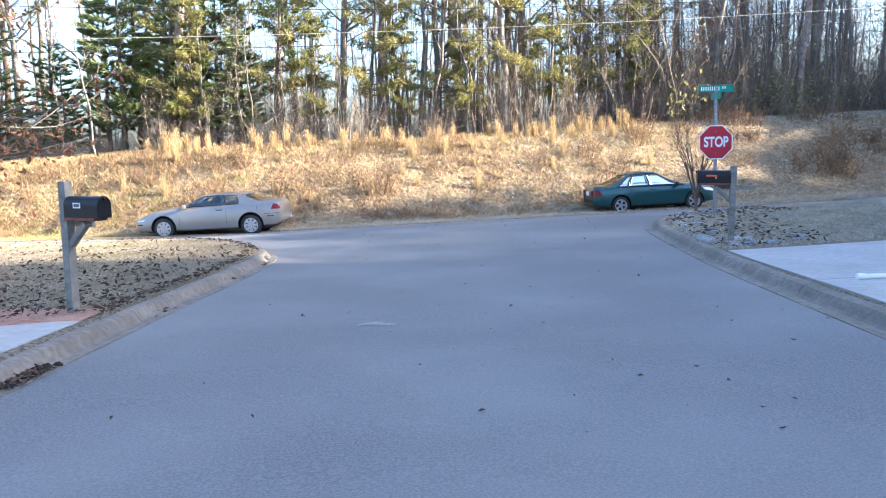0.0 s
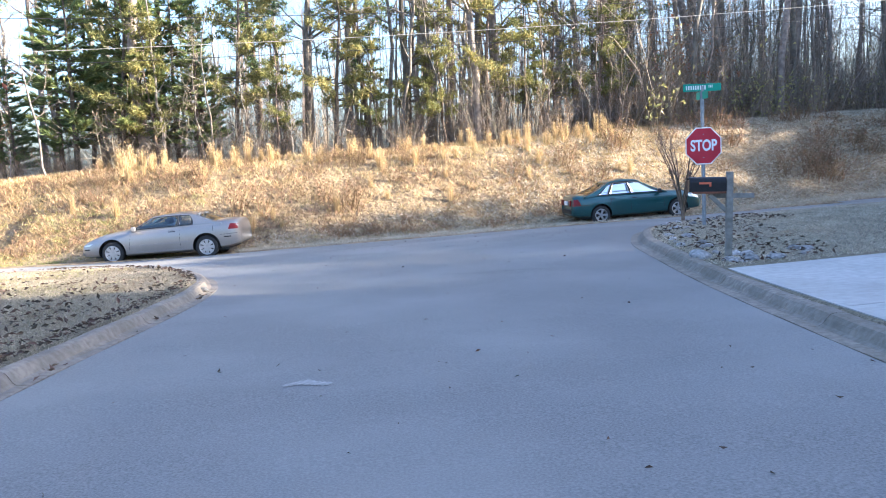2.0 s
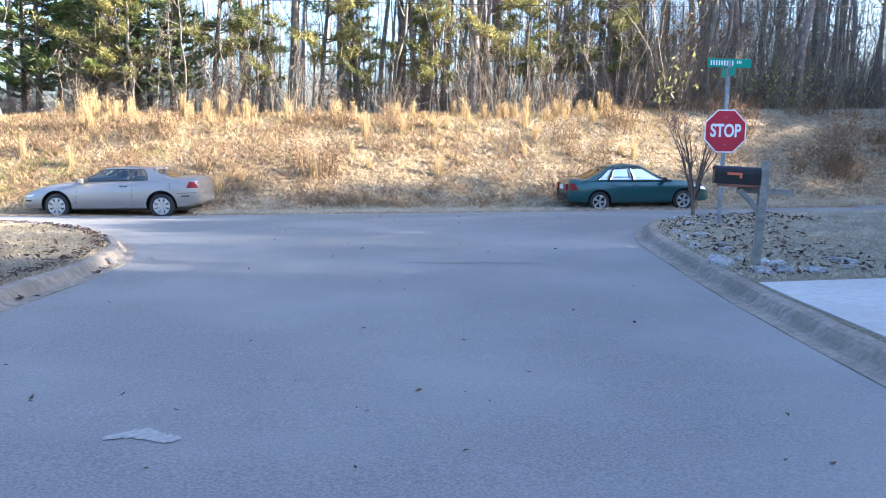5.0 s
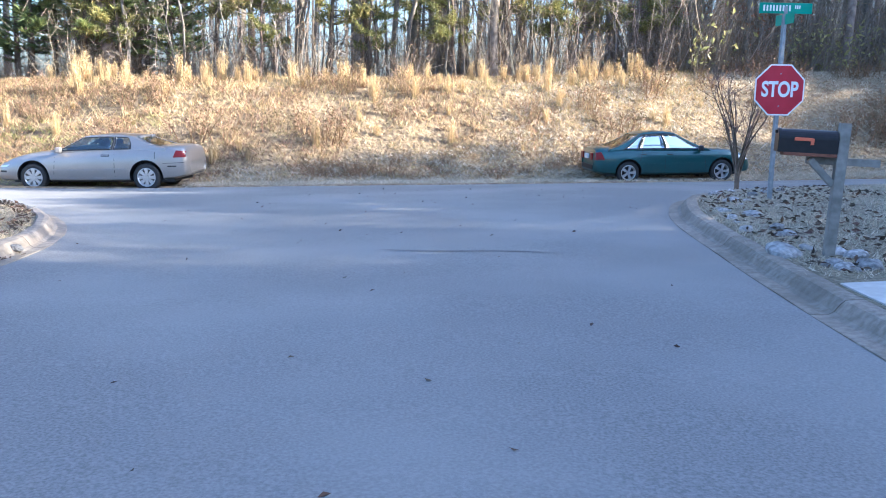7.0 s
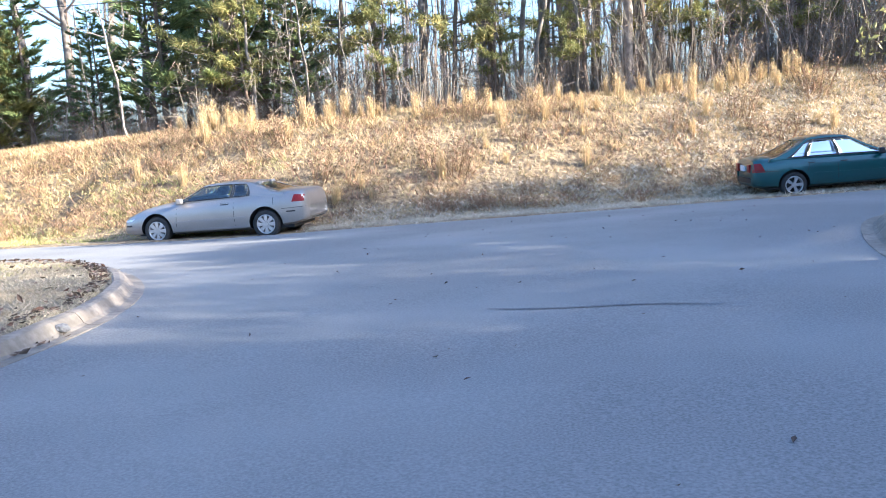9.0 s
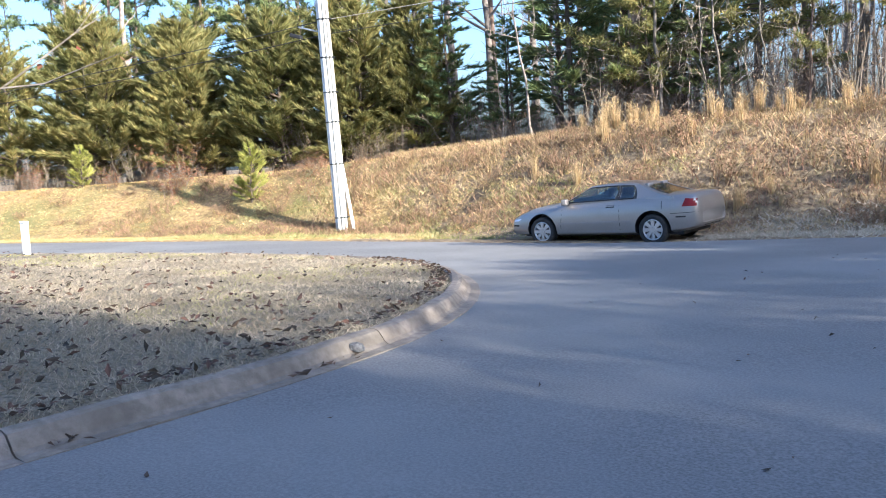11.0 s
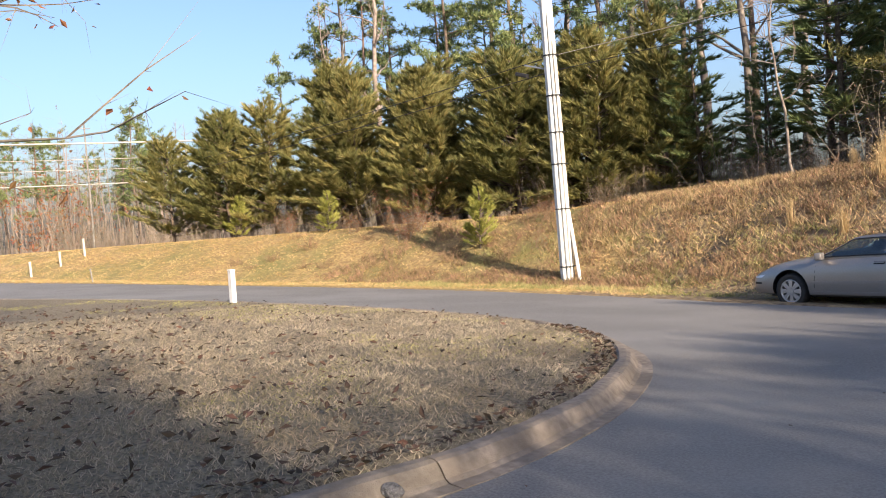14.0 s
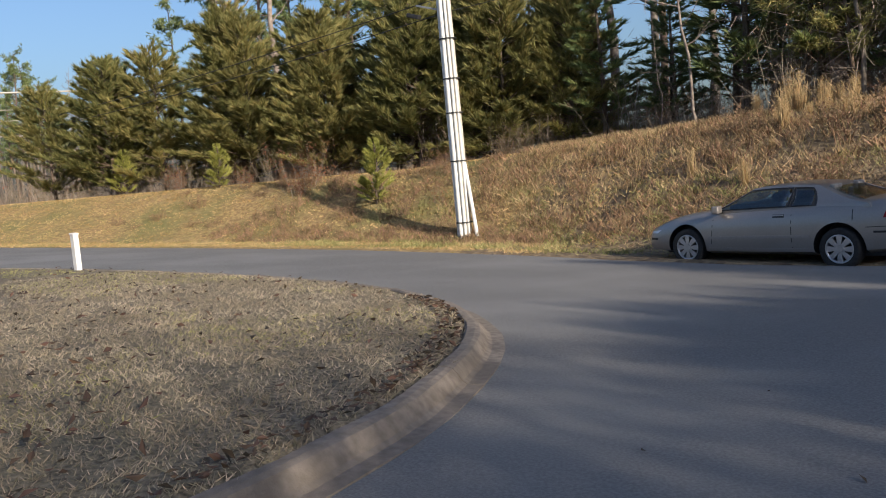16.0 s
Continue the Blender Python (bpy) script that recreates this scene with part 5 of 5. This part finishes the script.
# sapling on the bank edge, small bare tree by the stop sign
X_, Y_ = far_line(-17.2, 10.2)
plant(BARE[4], X_, Y_, 0.42)
def myrtle_meshes():
    global rng
    rng = np.random.default_rng(801)
    tr, cr, stems = Soup(), Soup(), []
    tr.tube([(0, 0, -0.2), (0.01, 0, 0.3), (0.0, 0.01, 0.75)], [0.055, 0.045, 0.04], 8)
    for i in range(11):
        a = i * 2.4
        b = curve_pts((0, 0, 0.45 + 0.03 * i), (math.cos(a) * 0.36, math.sin(a) * 0.36, 1), rng.uniform(1.3, 1.85), 6, 0.08, 0.04)
        stem = Soup()
        stem.tube(b, np.linspace(0.022, 0.006, 7), 5)
        stems.append(stem.mesh("stem", DARKBARK, True))
        for j in range(9):
            k = rng.integers(2, 7)
            c = curve_pts(b[k], (b[k] - b[k - 1]) / 0.3 + rng.normal(size=3) * 0.45, rng.uniform(0.25, 0.6), 3, 0.15, 0.05)
            cr.tube(c, [0.007, 0.006, 0.005, 0.002], 3)
            m = rng.integers(1, 4, 4)
            cr.blades(c[m], c[m] + rng.normal(size=(4, 3)) * 0.07 + (0, 0, 0.08), np.full(4, 0.012))
    return [tr.mesh("trunk", DARKBARK, True), cr.mesh("crown", DARKBARK)] + stems
myrtle = tree_kind("crape_myrtle", myrtle_meshes(), "small leafless upright tree at the street corner", "tree", ["trunk", "crown"] + ["stem"] * 11)
plant(myrtle, 5.95, 20.0, 1.0)

def far_woods(name, n, xr, offr, hr, twigs, label, plan, material, stem=(0.10, 0.26), twig=0.022):
    """A depth of thin trunks and bare twigs too far off to tell apart."""
    global rng
    rng = np.random.default_rng(n)
    s = Soup()
    roots, tips, wid = [], [], []
    for i in range(n):
        x, y = plan(rng.uniform(*xr), rng.uniform(*offr))
        z, h = ground_at(x, y) if abs(x) < 70 else 0.0, rng.uniform(*hr)
        top = np.array([x + rng.normal() * 0.5, y + rng.normal() * 0.5, z + h])
        base_ = np.array([x, y, z - 0.2])
        roots.append(base_[None]); tips.append(top[None]); wid.append([rng.uniform(*stem)])
        t = rng.uniform(0.08, 0.98, (twigs, 1))
        p = base_ + (top - base_) * t
        d = rng.normal(size=(twigs, 3)) + (0, 0, 0.3)
        d /= np.linalg.norm(d, axis=1, keepdims=True)
        q = p + rng.normal(size=(twigs, 3)) * (0.9, 0.9, 0.3) * (1.2 - t)
        roots.append(q); tips.append(q + d * rng.uniform(0.35, 1.3, (twigs, 1))); wid.append(np.full(twigs, twig))
    s.blades(np.concatenate(roots), np.concatenate(tips), np.concatenate(wid))
    return tagged(new(name, s.mesh(name, material)), label, "woods", kind="stuff")

far_woods("far_woods", 120, (-16, 5), (20, 44), (9, 17), 120, "bare brown woods deep behind the bank", far_line, HAZE)
far_woods("rise_woods", 230, (5, 46), (20, 44), (9, 17), 130, "bare brown woods deep behind the rise", far_line, HAZE)
far_woods("undergrowth", 300, (-15, 34), (9.8, 20), (1.2, 3.6), 80, "bare tangled undergrowth in the woods", far_line, HAZE, (0.025, 0.05), 0.018)
far_woods("conifer_undergrowth", 190, (-50, -9), (12.5, 26), (1.5, 4.5), 70, "bare tangled undergrowth among the conifers", far_line, HAZE, (0.03, 0.06), 0.018)
far_woods("hillside_woods", 190, (7, 40), (11, 26), (6, 13), 190, "dense brown twiggy woods on the rise", far_line, HAZE, (0.06, 0.16))
far_woods("distant_woods", 330, (-125, -68), (13, 44), (5, 11.5), 80, "distant bare woods past the bend", lambda x, y: (x, y), HAZE)

# distant tree line past the bend of the cross street
for i in range(34):
    x, y = rs.uniform(-112, -78), rs.uniform(17, 40)
    k = rs.choice(3)
    plant((PINE[1], BARE[1], PINE[1])[k], x, y, rs.uniform(0.7, 1.0), z=0.0)
for i in range(26):
    plant(BRUSH[i % 3], rs.uniform(-78, -59), rs.uniform(20, 34), rs.uniform(0.55, 1.2))
plant(OAK, -70, 20.6, 1.5)

# rusty weeds scattered along the mown bank
for i in range(26):
    X_, Y_ = far_line(rs.uniform(-36, -16), rs.uniform(4.6, 8.4))
    plant(WEEDS[i % 2], X_, Y_, rs.uniform(0.35, 0.75))

# yard tree whose bough hangs over the lawn
def yard_tree_meshes():
    global rng
    rng = np.random.default_rng(905)
    tr, cr = Soup(), Soup()
    tr.tube([(0, 0, -0.3), (0.05, 0, 1.2), (0, 0.1, 2.6), (-0.1, 0.1, 4.4), (-0.1, 0.2, 6.5)], [0.19, 0.15, 0.13, 0.08, 0.02], 8)
    r_, t_, lv = [], [], []
    for k in range(20):
        z0 = 2.2 + 0.3 * k if k < 11 else 1.5 + 0.26 * (k - 11)
        a = 1.3 + 0.3 * rng.normal() if k < 8 else rng.uniform(0, 6.28) if k < 11 else 0.12 + 0.16 * rng.normal()
        b = curve_pts((0, 0.08, z0), (math.cos(a), math.sin(a), 0.4 if 8 <= k < 11 else 0.12), 4.1 - 0.12 * k if k < 11 else 4.3, 6, 0.09, 0.02)
        tr.tube(b, np.linspace(0.05, 0.008, 7), 5)
        for j in range(11):
            i = rng.integers(2, 7)
            c = curve_pts(b[i], (b[i] - b[i - 1]) / 0.6 + rng.normal(size=3) * 0.55, rng.uniform(0.5, 1.3), 3, 0.15, -0.02)
            cr.tube(c, [0.011, 0.009, 0.007, 0.003], 3)
            m = rng.integers(1, 4, 6)
            d = rng.normal(size=(6, 3)) * 0.5 + (c[m] - c[m - 1])
            r_.append(c[m]); t_.append(c[m] + d * rng.uniform(0.2, 0.5, (6, 1)))
            lv.append(np.repeat(c[1:], 9 if k >= 11 else 1, 0) + rng.normal(size=(27 if k >= 11 else 3, 3)) * 0.09 - (0, 0, 0.05))
    r_, t_ = np.concatenate(r_), np.concatenate(t_)
    cr.blades(r_, t_, np.full(len(r_), 0.007))
    lf = Soup()
    lv = np.concatenate(lv)
    lf.leaves(lv[rng.uniform(size=len(lv)) < 0.8], 0.055)
    return tr.mesh("trunk", BARK, True), cr.mesh("crown", BARK), lf.mesh("foliage", OAKLEAF)
yard = tree_kind("yard_tree", yard_tree_meshes(), "bare yard tree with a few hanging brown leaves", "tree", ("trunk", "crown", "foliage"))
plant(yard, -9.3, 8.7, 1.0, yaw=0)

# unseen trees and a house, added on the sunny side to shade the street
for x, y, sc in ((22, 17.9, 1.05), (21, 20.2, 1.0), (22, 22.4, 1.05), (24, 18.6, 1.1), (27, 21, 1.2), (25, 23.3, 1.15), (31, 22.5, 1.4), (36, 23.2, 1.8), (38, 24.5, 1.9), (35, 25.2, 1.75), (19.5, 16.9, 0.92), (27, -8, 1.7), (28, -4, 1.7), (27, 0, 1.7), (28.5, 4, 1.7), (27, 7.0, 1.7)):
    plant(SHADE, x, y, sc)
# unseen conifers added to shade the right bank and its woods
for x, y, sc in ((62, 27.0, 2.2), (64, 30.0, 2.25), (66, 33.0, 2.3), (60, 24.4, 2.2), (44, 42, 2.1), (46, 46, 2.2), (45, 50, 2.3), (48, 54, 2.3), (47, 59, 2.3), (29, 37.6, 1.3), (33, 37.8, 1.5), (31, 40.0, 1.5), (35, 41.0, 1.6), (37, 38.6, 1.6), (54, 42.5, 2.7), (58, 47, 2.7), (52, 47, 2.6)):
    plant(SHADE, x, y, sc)
# unseen bare trees added to thin the sun on the near lawn
for x, y in ((21, 8.6), (23, 10.2), (25, 11.6), (22, 12.2), (24.5, 13.2), (27, 9.4), (28, 12.4), (30, 10.8), (20, 10.9), (26, 10.4)):
    plant(BARE[3], x, y, rs.uniform(1.0, 1.3))
# unseen thickets added as sun filters; twig counts set how much light passes
far_woods("plot_thicket", 120, (14.2, 19.5), (10.8, 16.2), (6.4, 9.0), 130, "unseen bare thicket added to thin the sun on the street", lambda x, y: (x, y), HAZE, (0.10, 0.26), 0.032)
far_woods("house_thicket", 64, (14.4, 19.5), (9.8, 10.9), (8.5, 11.0), 150, "unseen bare thicket added to close the sunny gap beside the house", lambda x, y: (x, y), HAZE, (0.10, 0.26), 0.035)
# unseen house assumed from the straight shade edge; its storeys and siding are invented
house = tagged(new("house"), "assumed two-storey house with pale siding, out of view, added to shade the street", "house")
hx0, hx1, hy0, hy1, hz0 = 15.0, 24.0, -16.0, 9.6, 0.2
bm = box_bm(hx1 - hx0, hy1 - hy0, 6.2, Matrix.Translation(((hx0 + hx1) / 2, (hy0 + hy1) / 2, hz0 + 3.1)))
part("wall", bm, SIDING, house, "pale siding")
bm = bmesh.new()
e, rz = 0.4, 6.2 + hz0
q = [bm.verts.new(p) for p in ((hx0 - e, hy0 - e, rz), (hx1 + e, hy0 - e, rz), ((hx0 + hx1) / 2, hy0 - e, rz + 4.0), (hx0 - e, hy1 + e, rz), (hx1 + e, hy1 + e, rz), ((hx0 + hx1) / 2, hy1 + e, rz + 4.0))]
for ff in ((0, 1, 2), (5, 4, 3), (0, 2, 5, 3), (1, 4, 5, 2), (0, 3, 4, 1)):
    bm.faces.new([q[i] for i in ff])
bmesh.ops.recalc_face_normals(bm, faces=bm.faces[:])
part("roof", bm, SHINGLE, house, "dark shingles")

# ---------------------------------------------------------------- grass, leaves, stones
def scatter(n, x0, x1, y0, y1, test):
    x, y = rs.uniform(x0, x1, n), rs.uniform(y0, y1, n)
    ok = test(x, y)
    return x[ok], y[ok]

def grass(name, x, y, h, spread, blades, width, material, label):
    """Tufts of upright blades as one body of grass."""
    global rng
    rng = np.random.default_rng(len(name) * 13 + len(x))
    z = ground_height(x, y)
    n = len(x) * blades
    root = np.repeat(np.stack([x, y, z - 0.02], 1), blades, 0) + np.c_[rng.normal(size=(n, 2)) * spread * 0.5, np.zeros(n)]
    hh = np.repeat(np.broadcast_to(h, x.shape), blades) * rng.uniform(0.5, 1.15, n)
    tip = root + np.c_[rng.normal(size=(n, 2)) * (hh * 0.42 + spread * 0.2)[:, None], hh]
    s = Soup()
    s.blades(root, tip, np.full(n, width))
    return tagged(new(name, s.mesh(name, material)), label, "grass", kind="stuff")

dL = lambda x, y: side_distance(x, y, LEFT_EDGE)
dR = lambda x, y: side_distance(x, y, RIGHT_EDGE)
dF = lambda x, y: side_distance(x, y, FAR_EDGE)
not_drive_w = lambda x, y: y > 6.95 + 0.39 * (x + 3.6)
x, y = scatter(46000, -16, -3.3, 6.5, 18.6, lambda x, y: (dL(x, y) > 0.37) & not_drive_w(x, y) & (rs.uniform(size=x.shape) < np.clip(1.35 - np.hypot(x + 1, y - 11) / 14, 0.25, 1)))
grass("lawn_grass", x, y, 0.055, 0.10, 5, 0.011, TURF, "dormant straw-coloured lawn grass")
x, y = scatter(9000, -22, -5, 11, 18, lambda x, y: (dL(x, y) > 0.5) & (dL(x, y) < 3.2) & (wavy(x, y, 4, 31) > -0.05))
grass("green_lawn_grass", x, y, 0.05, 0.12, 4, 0.012, GREEN_TURF, "greenish patches of lawn grass by the street")
x, y = scatter(26000, 4, 16, 11.8, 27, lambda x, y: (dR(x, y) > 0.47) & (y > 11.85 + 0.27 * (x - 4.3)))
grass("corner_grass", x, y, 0.06, 0.13, 5, 0.013, PALE, "pale frosty grass on the corner plot")
# bank cover
x, y = scatter(42000, -45, 10, 18, 38, lambda x, y: (dF(x, y) > 2.0) & (dF(x, y) < 10.5) & (x > -18.5 - 0.3 * dF(x, y) + 3 * wavy(x, y, 6, 41)))
grass("bank_grass", x, y, 0.10 + 0.22 * step01(2.5, 6, dF(x, y)) * (0.6 + 0.4 * wavy(x, y, 2.5, 42)), 0.22, 5, 0.02, STRAW, "golden dry grass over the bank")
x, y = scatter(19000, -21, 9, 22, 38, lambda x, y: (dF(x, y) > 2.2) & (dF(x, y) < 10) & (x < 4) & (wavy(x, y, 3, 43) > 0.0))
grass("bank_weeds", x, y, 0.22, 0.2, 5, 0.022, WEED, "brown dead weeds over the bank")
x, y = scatter(46000, -6, 26, 25, 44, lambda x, y: (dF(x, y) > 0.2) & (dF(x, y) < 9.5) & ((dF(x, y) < 3.0 + 0.12 * (x + 6)) | (x > 2.5)))
grass("matted_grass", x, y, 0.10, 0.26, 5, 0.02, PALE, "pale matted dry grass along the foot of the bank")
x, y = scatter(52000, -60, -13, 8, 38, lambda x, y: (dF(x, y) > 0.3) & (dF(x, y) < 9.5))
grass("verge_grass", x, y, 0.07, 0.2, 6, 0.026, VERGE, "tawny mown verge grass")
x, y = scatter(12000, -46, -10, 14, 32, lambda x, y: (dF(x, y) > 0.4) & (dF(x, y) < 4.5) & (wavy(x, y, 5, 44) > -0.1))
grass("green_verge_grass", x, y, 0.06, 0.2, 4, 0.02, GREEN_TURF, "greenish mown verge grass")
x, y = scatter(9000, -24, -8, 22, 34, lambda x, y: (dF(x, y) > 0.9) & (dF(x, y) < 5.5) & (wavy(x, y, 2.2, 45) > 0.0))
grass("green_weeds", x, y, 0.15, 0.2, 5, 0.022, GREEN_TURF, "green winter weeds low on the bank")
x, y = scatter(16000, -30, -8, 22, 37, lambda x, y: (dF(x, y) > 2.6) & (dF(x, y) < 9) & (wavy(x, y, 2.0, 46) > 0.05))
grass("russet_weeds", x, y, 0.24, 0.2, 5, 0.022, WEED, "russet dead weeds over the bank")
# tall golden clumps
sedge = []
for sd, hh in ((11, 1.15), (12, 0.9), (13, 1.35)):
    rng = np.random.default_rng(sd)
    n = 90
    r0 = np.c_[rng.normal(size=(n, 2)) * 0.07, np.full(n, -0.04)]
    t0 = r0 + np.c_[rng.normal(size=(n, 2)) * 0.085, hh * rng.uniform(0.55, 1.1, n)]
    s = Soup()
    s.blades(r0, t0, np.full(n, 0.022))
    mid_ = r0 + (t0 - r0) * rng.uniform(0.5, 1.0, (n, 1))
    s.blades(mid_, mid_ + np.c_[rng.normal(size=(n, 2)) * 0.08, rng.uniform(0.05, 0.2, n)], np.full(n, 0.03))
    sedge.append(tagged(new("broomsedge", s.mesh("broomsedge", GOLD)), "tall golden broomsedge clump on the bank", "grass", group="broomsedge on the bank"))
rsg = np.random.default_rng(77)
for i in range(150):
    ridge = i < 85
    x = rsg.uniform(-13, 8)
    X_, Y_ = far_line(x, rsg.normal(8.3, 0.9) if ridge else rsg.uniform(3.2, 8.5))
    if not ridge and wavy(np.array(X_), np.array(Y_), 3.5, 51) < -0.05:
        continue
    plant(sedge[rsg.integers(0, 3)], X_, Y_, rsg.uniform(0.45, 1.0) * (0.85 if ridge else 0.7))

# fallen leaves
def leaf_litter(name, x, y, size, lift, label, material=LEAF, height=ground_height):
    global rng
    rng = np.random.default_rng(len(x))
    s = Soup()
    s.leaves(np.c_[x, y, height(x, y) + lift], size, flat=0.75)
    return tagged(new(name, s.mesh(name, material)), label, "leaves", kind="stuff")
x, y = scatter(11500, -18, -3.4, 6.6, 18.4, lambda x, y: (dL(x, y) > 0.45) & not_drive_w(x, y) & (rs.uniform(size=x.shape) < np.clip(0.85 - (y - 8.5) / 8 + 0.35 * wavy(x, y, 2.5, 61), 0.10, 1)))
leaf_litter("lawn_leaves", x, y, 0.044, 0.066, "dark brown fallen leaves over the lawn")
x, y = scatter(30000, -9, -2.9, -2, 18, lambda x, y: (dL(x, y) > 0.34) & (dL(x, y) < 0.56) & (y > 7))
leaf_litter("kerb_back_leaves", x[:900], y[:900], 0.035, 0.05, "brown leaves gathered behind the kerb")
x, y = scatter(30000, -4.2, -2.6, 2, 14.5, lambda x, y: (dL(x, y) > 0.0) & (dL(x, y) < 0.2) & (wavy(x, y, 2.0, 62) > 0.05) & ((y < 6.4) | (rs.uniform(size=x.shape) < 0.03)))
leaf_litter("gutter_leaves", x[:520], y[:520], 0.04, 0.035, "brown leaves gathered in the gutter", height=road_height)
x, y = scatter(330, -3, 4, 3, 24, lambda x, y: (dL(x, y) < 0) & (dR(x, y) < 0) & (dF(x, y) < 0))
leaf_litter("road_leaves", x[:130], y[:130], 0.024, 0.012, "scattered dark leaves on the asphalt", height=road_height)
x, y = scatter(1300, 4.2, 8, 11.9, 21, lambda x, y: (dR(x, y) > 0.45) & (dR(x, y) < 2.6) & (y > 11.95 + 0.27 * (x - 4.3)))
leaf_litter("corner_leaves", x, y, 0.045, 0.04, "grey-brown leaf litter in the corner bed")

# stones in the corner bed
rock_me = []
for sd in range(4):
    bm = bmesh.new()
    bmesh.ops.create_icosphere(bm, subdivisions=2, radius=0.5)
    r4 = np.random.default_rng(sd + 5)
    for v in bm.verts:
        k = 1 + 0.30 * noise.noise(v.co * 2.3 + Vector((sd * 7, 0, 0)))
        v.co = Vector((v.co.x * k, v.co.y * k * 0.8, v.co.z * k * 0.5))
    me = bpy.data.meshes.new("stone")
    bm.to_mesh(me)
    bm.free()
    me.materials.append(ROCK)
    rock_me.append(me)
def stone(x, y, size, i, label, z=None):
    ob = tagged(new("stone", rock_me[i % 4]), label, "stone", group="stones in the corner bed")
    zz = ground_at(x, y) if z is None else z
    ob.matrix_basis = pose(x, y, zz + size * 0.04, rs.normal() * 8, rs.normal() * 8, rs.uniform(0, 360)) @ Matrix.Scale(size, 4)
i = 0
while i < 46:
    t = rs.uniform(0, 1)
    x, y = rs.uniform(4.3, 6.6), rs.uniform(11.9, 20)
    if 0.5 < float(dR(np.array([x]), np.array([y]))[0]) < (1.2 if y > 13.4 else 2.2) and y > 12.0 + 0.27 * (x - 4.3):
        stone(x, y, rs.uniform(0.08, 0.26), i, "rough pale grey stone in the corner bed")
        i += 1
for k, (x, y, q) in enumerate(((4.22, 12.95, 0.40), (4.75, 12.35, 0.30), (5.15, 12.45, 0.28))):
    stone(x, y, q, k, "broad pale grey stone in the corner bed")
ob = tagged(new("stone", rock_me[1]), "small pale stone lying on the kerb", "stone")
ob.matrix_basis = pose(-3.28, 12.85, float(road_height(-3.28, 12.85)) + 0.07, 0, 12, 30) @ Matrix.Scale(0.15, 4)

# red clay patch at the mailbox foot, pipe on the drive, patches on the road
v, f = sheet(np.arange(-5.6, -3.5, 0.14), np.arange(6.4, 7.9, 0.14), lambda a, b: ground_height(a, b) + 0.018 - 0.05 * step01(0.75, 1.0, np.hypot((a + 4.3) / 1.25, (b - 7.05) / 0.62) + 0.2 * wavy(a, b, 0.7, 71)))
tagged(new("clay_patch", link_mesh("clay_patch", v, f, CLAY, True)), "bare red clay at the mailbox foot", "soil", kind="structure")
pipe = tagged(new("white_pipe"), "short white plastic pipe lying on the driveway", "pipe")
pz = float(road_height(5.0, 8.3)) + 0.137 + 0.03
pipe.matrix_basis = pose(5.06, 8.28, pz, 0, 90, 2)
part("tube", cyl_bm(0.032, 0.86, 16), WHITE, pipe, smooth=False)
part("coupling", cyl_bm(0.042, 0.09, 16, Matrix.Translation((0, 0, -0.40))), WHITE, pipe)
def road_mark(name, x0, x1, y0, y1, seed, material, label):
    """A thin patch lying on the asphalt, with a ragged outline."""
    n = 30
    r = np.random.default_rng(seed)
    verts, faces = [], []
    for i in range(n + 1):
        t = i / n
        x = x0 + (x1 - x0) * t
        half = (y1 - y0) / 2 * math.sin(math.pi * t) ** 0.4 * r.uniform(0.55, 1.0) + 0.002
        mid_y = (y0 + y1) / 2 + 0.04 * math.sin(t * 7 + seed)
        for q in (-half, half):
            verts.append((x, mid_y + q, float(road_height(x, mid_y + q)) + 0.006))
    for i in range(n):
        faces.append((2 * i, 2 * i + 2, 2 * i + 3, 2 * i + 1))
    return tagged(new(name, link_mesh(name, verts, faces, material)), label, "road mark", kind="structure")
DARK_LINE = mat("dark_line_grey", (0.100, 0.098, 0.096), (0.150, 0.147, 0.143), 30.0, 0.8)
SCUFF = mat("pale_scuff", (0.21, 0.206, 0.198), (0.30, 0.295, 0.285), 25.0, 0.85)
# thin strip darker than the asphalt round it
road_mark("sealed_crack", 0.2, 2.1, 13.50, 13.55, 3, DARK_LINE, "thin dark line across the asphalt")
road_mark("pale_scuff", -0.95, -0.55, 6.75, 6.93, 5, SCUFF, "pale scuff worn into the asphalt")
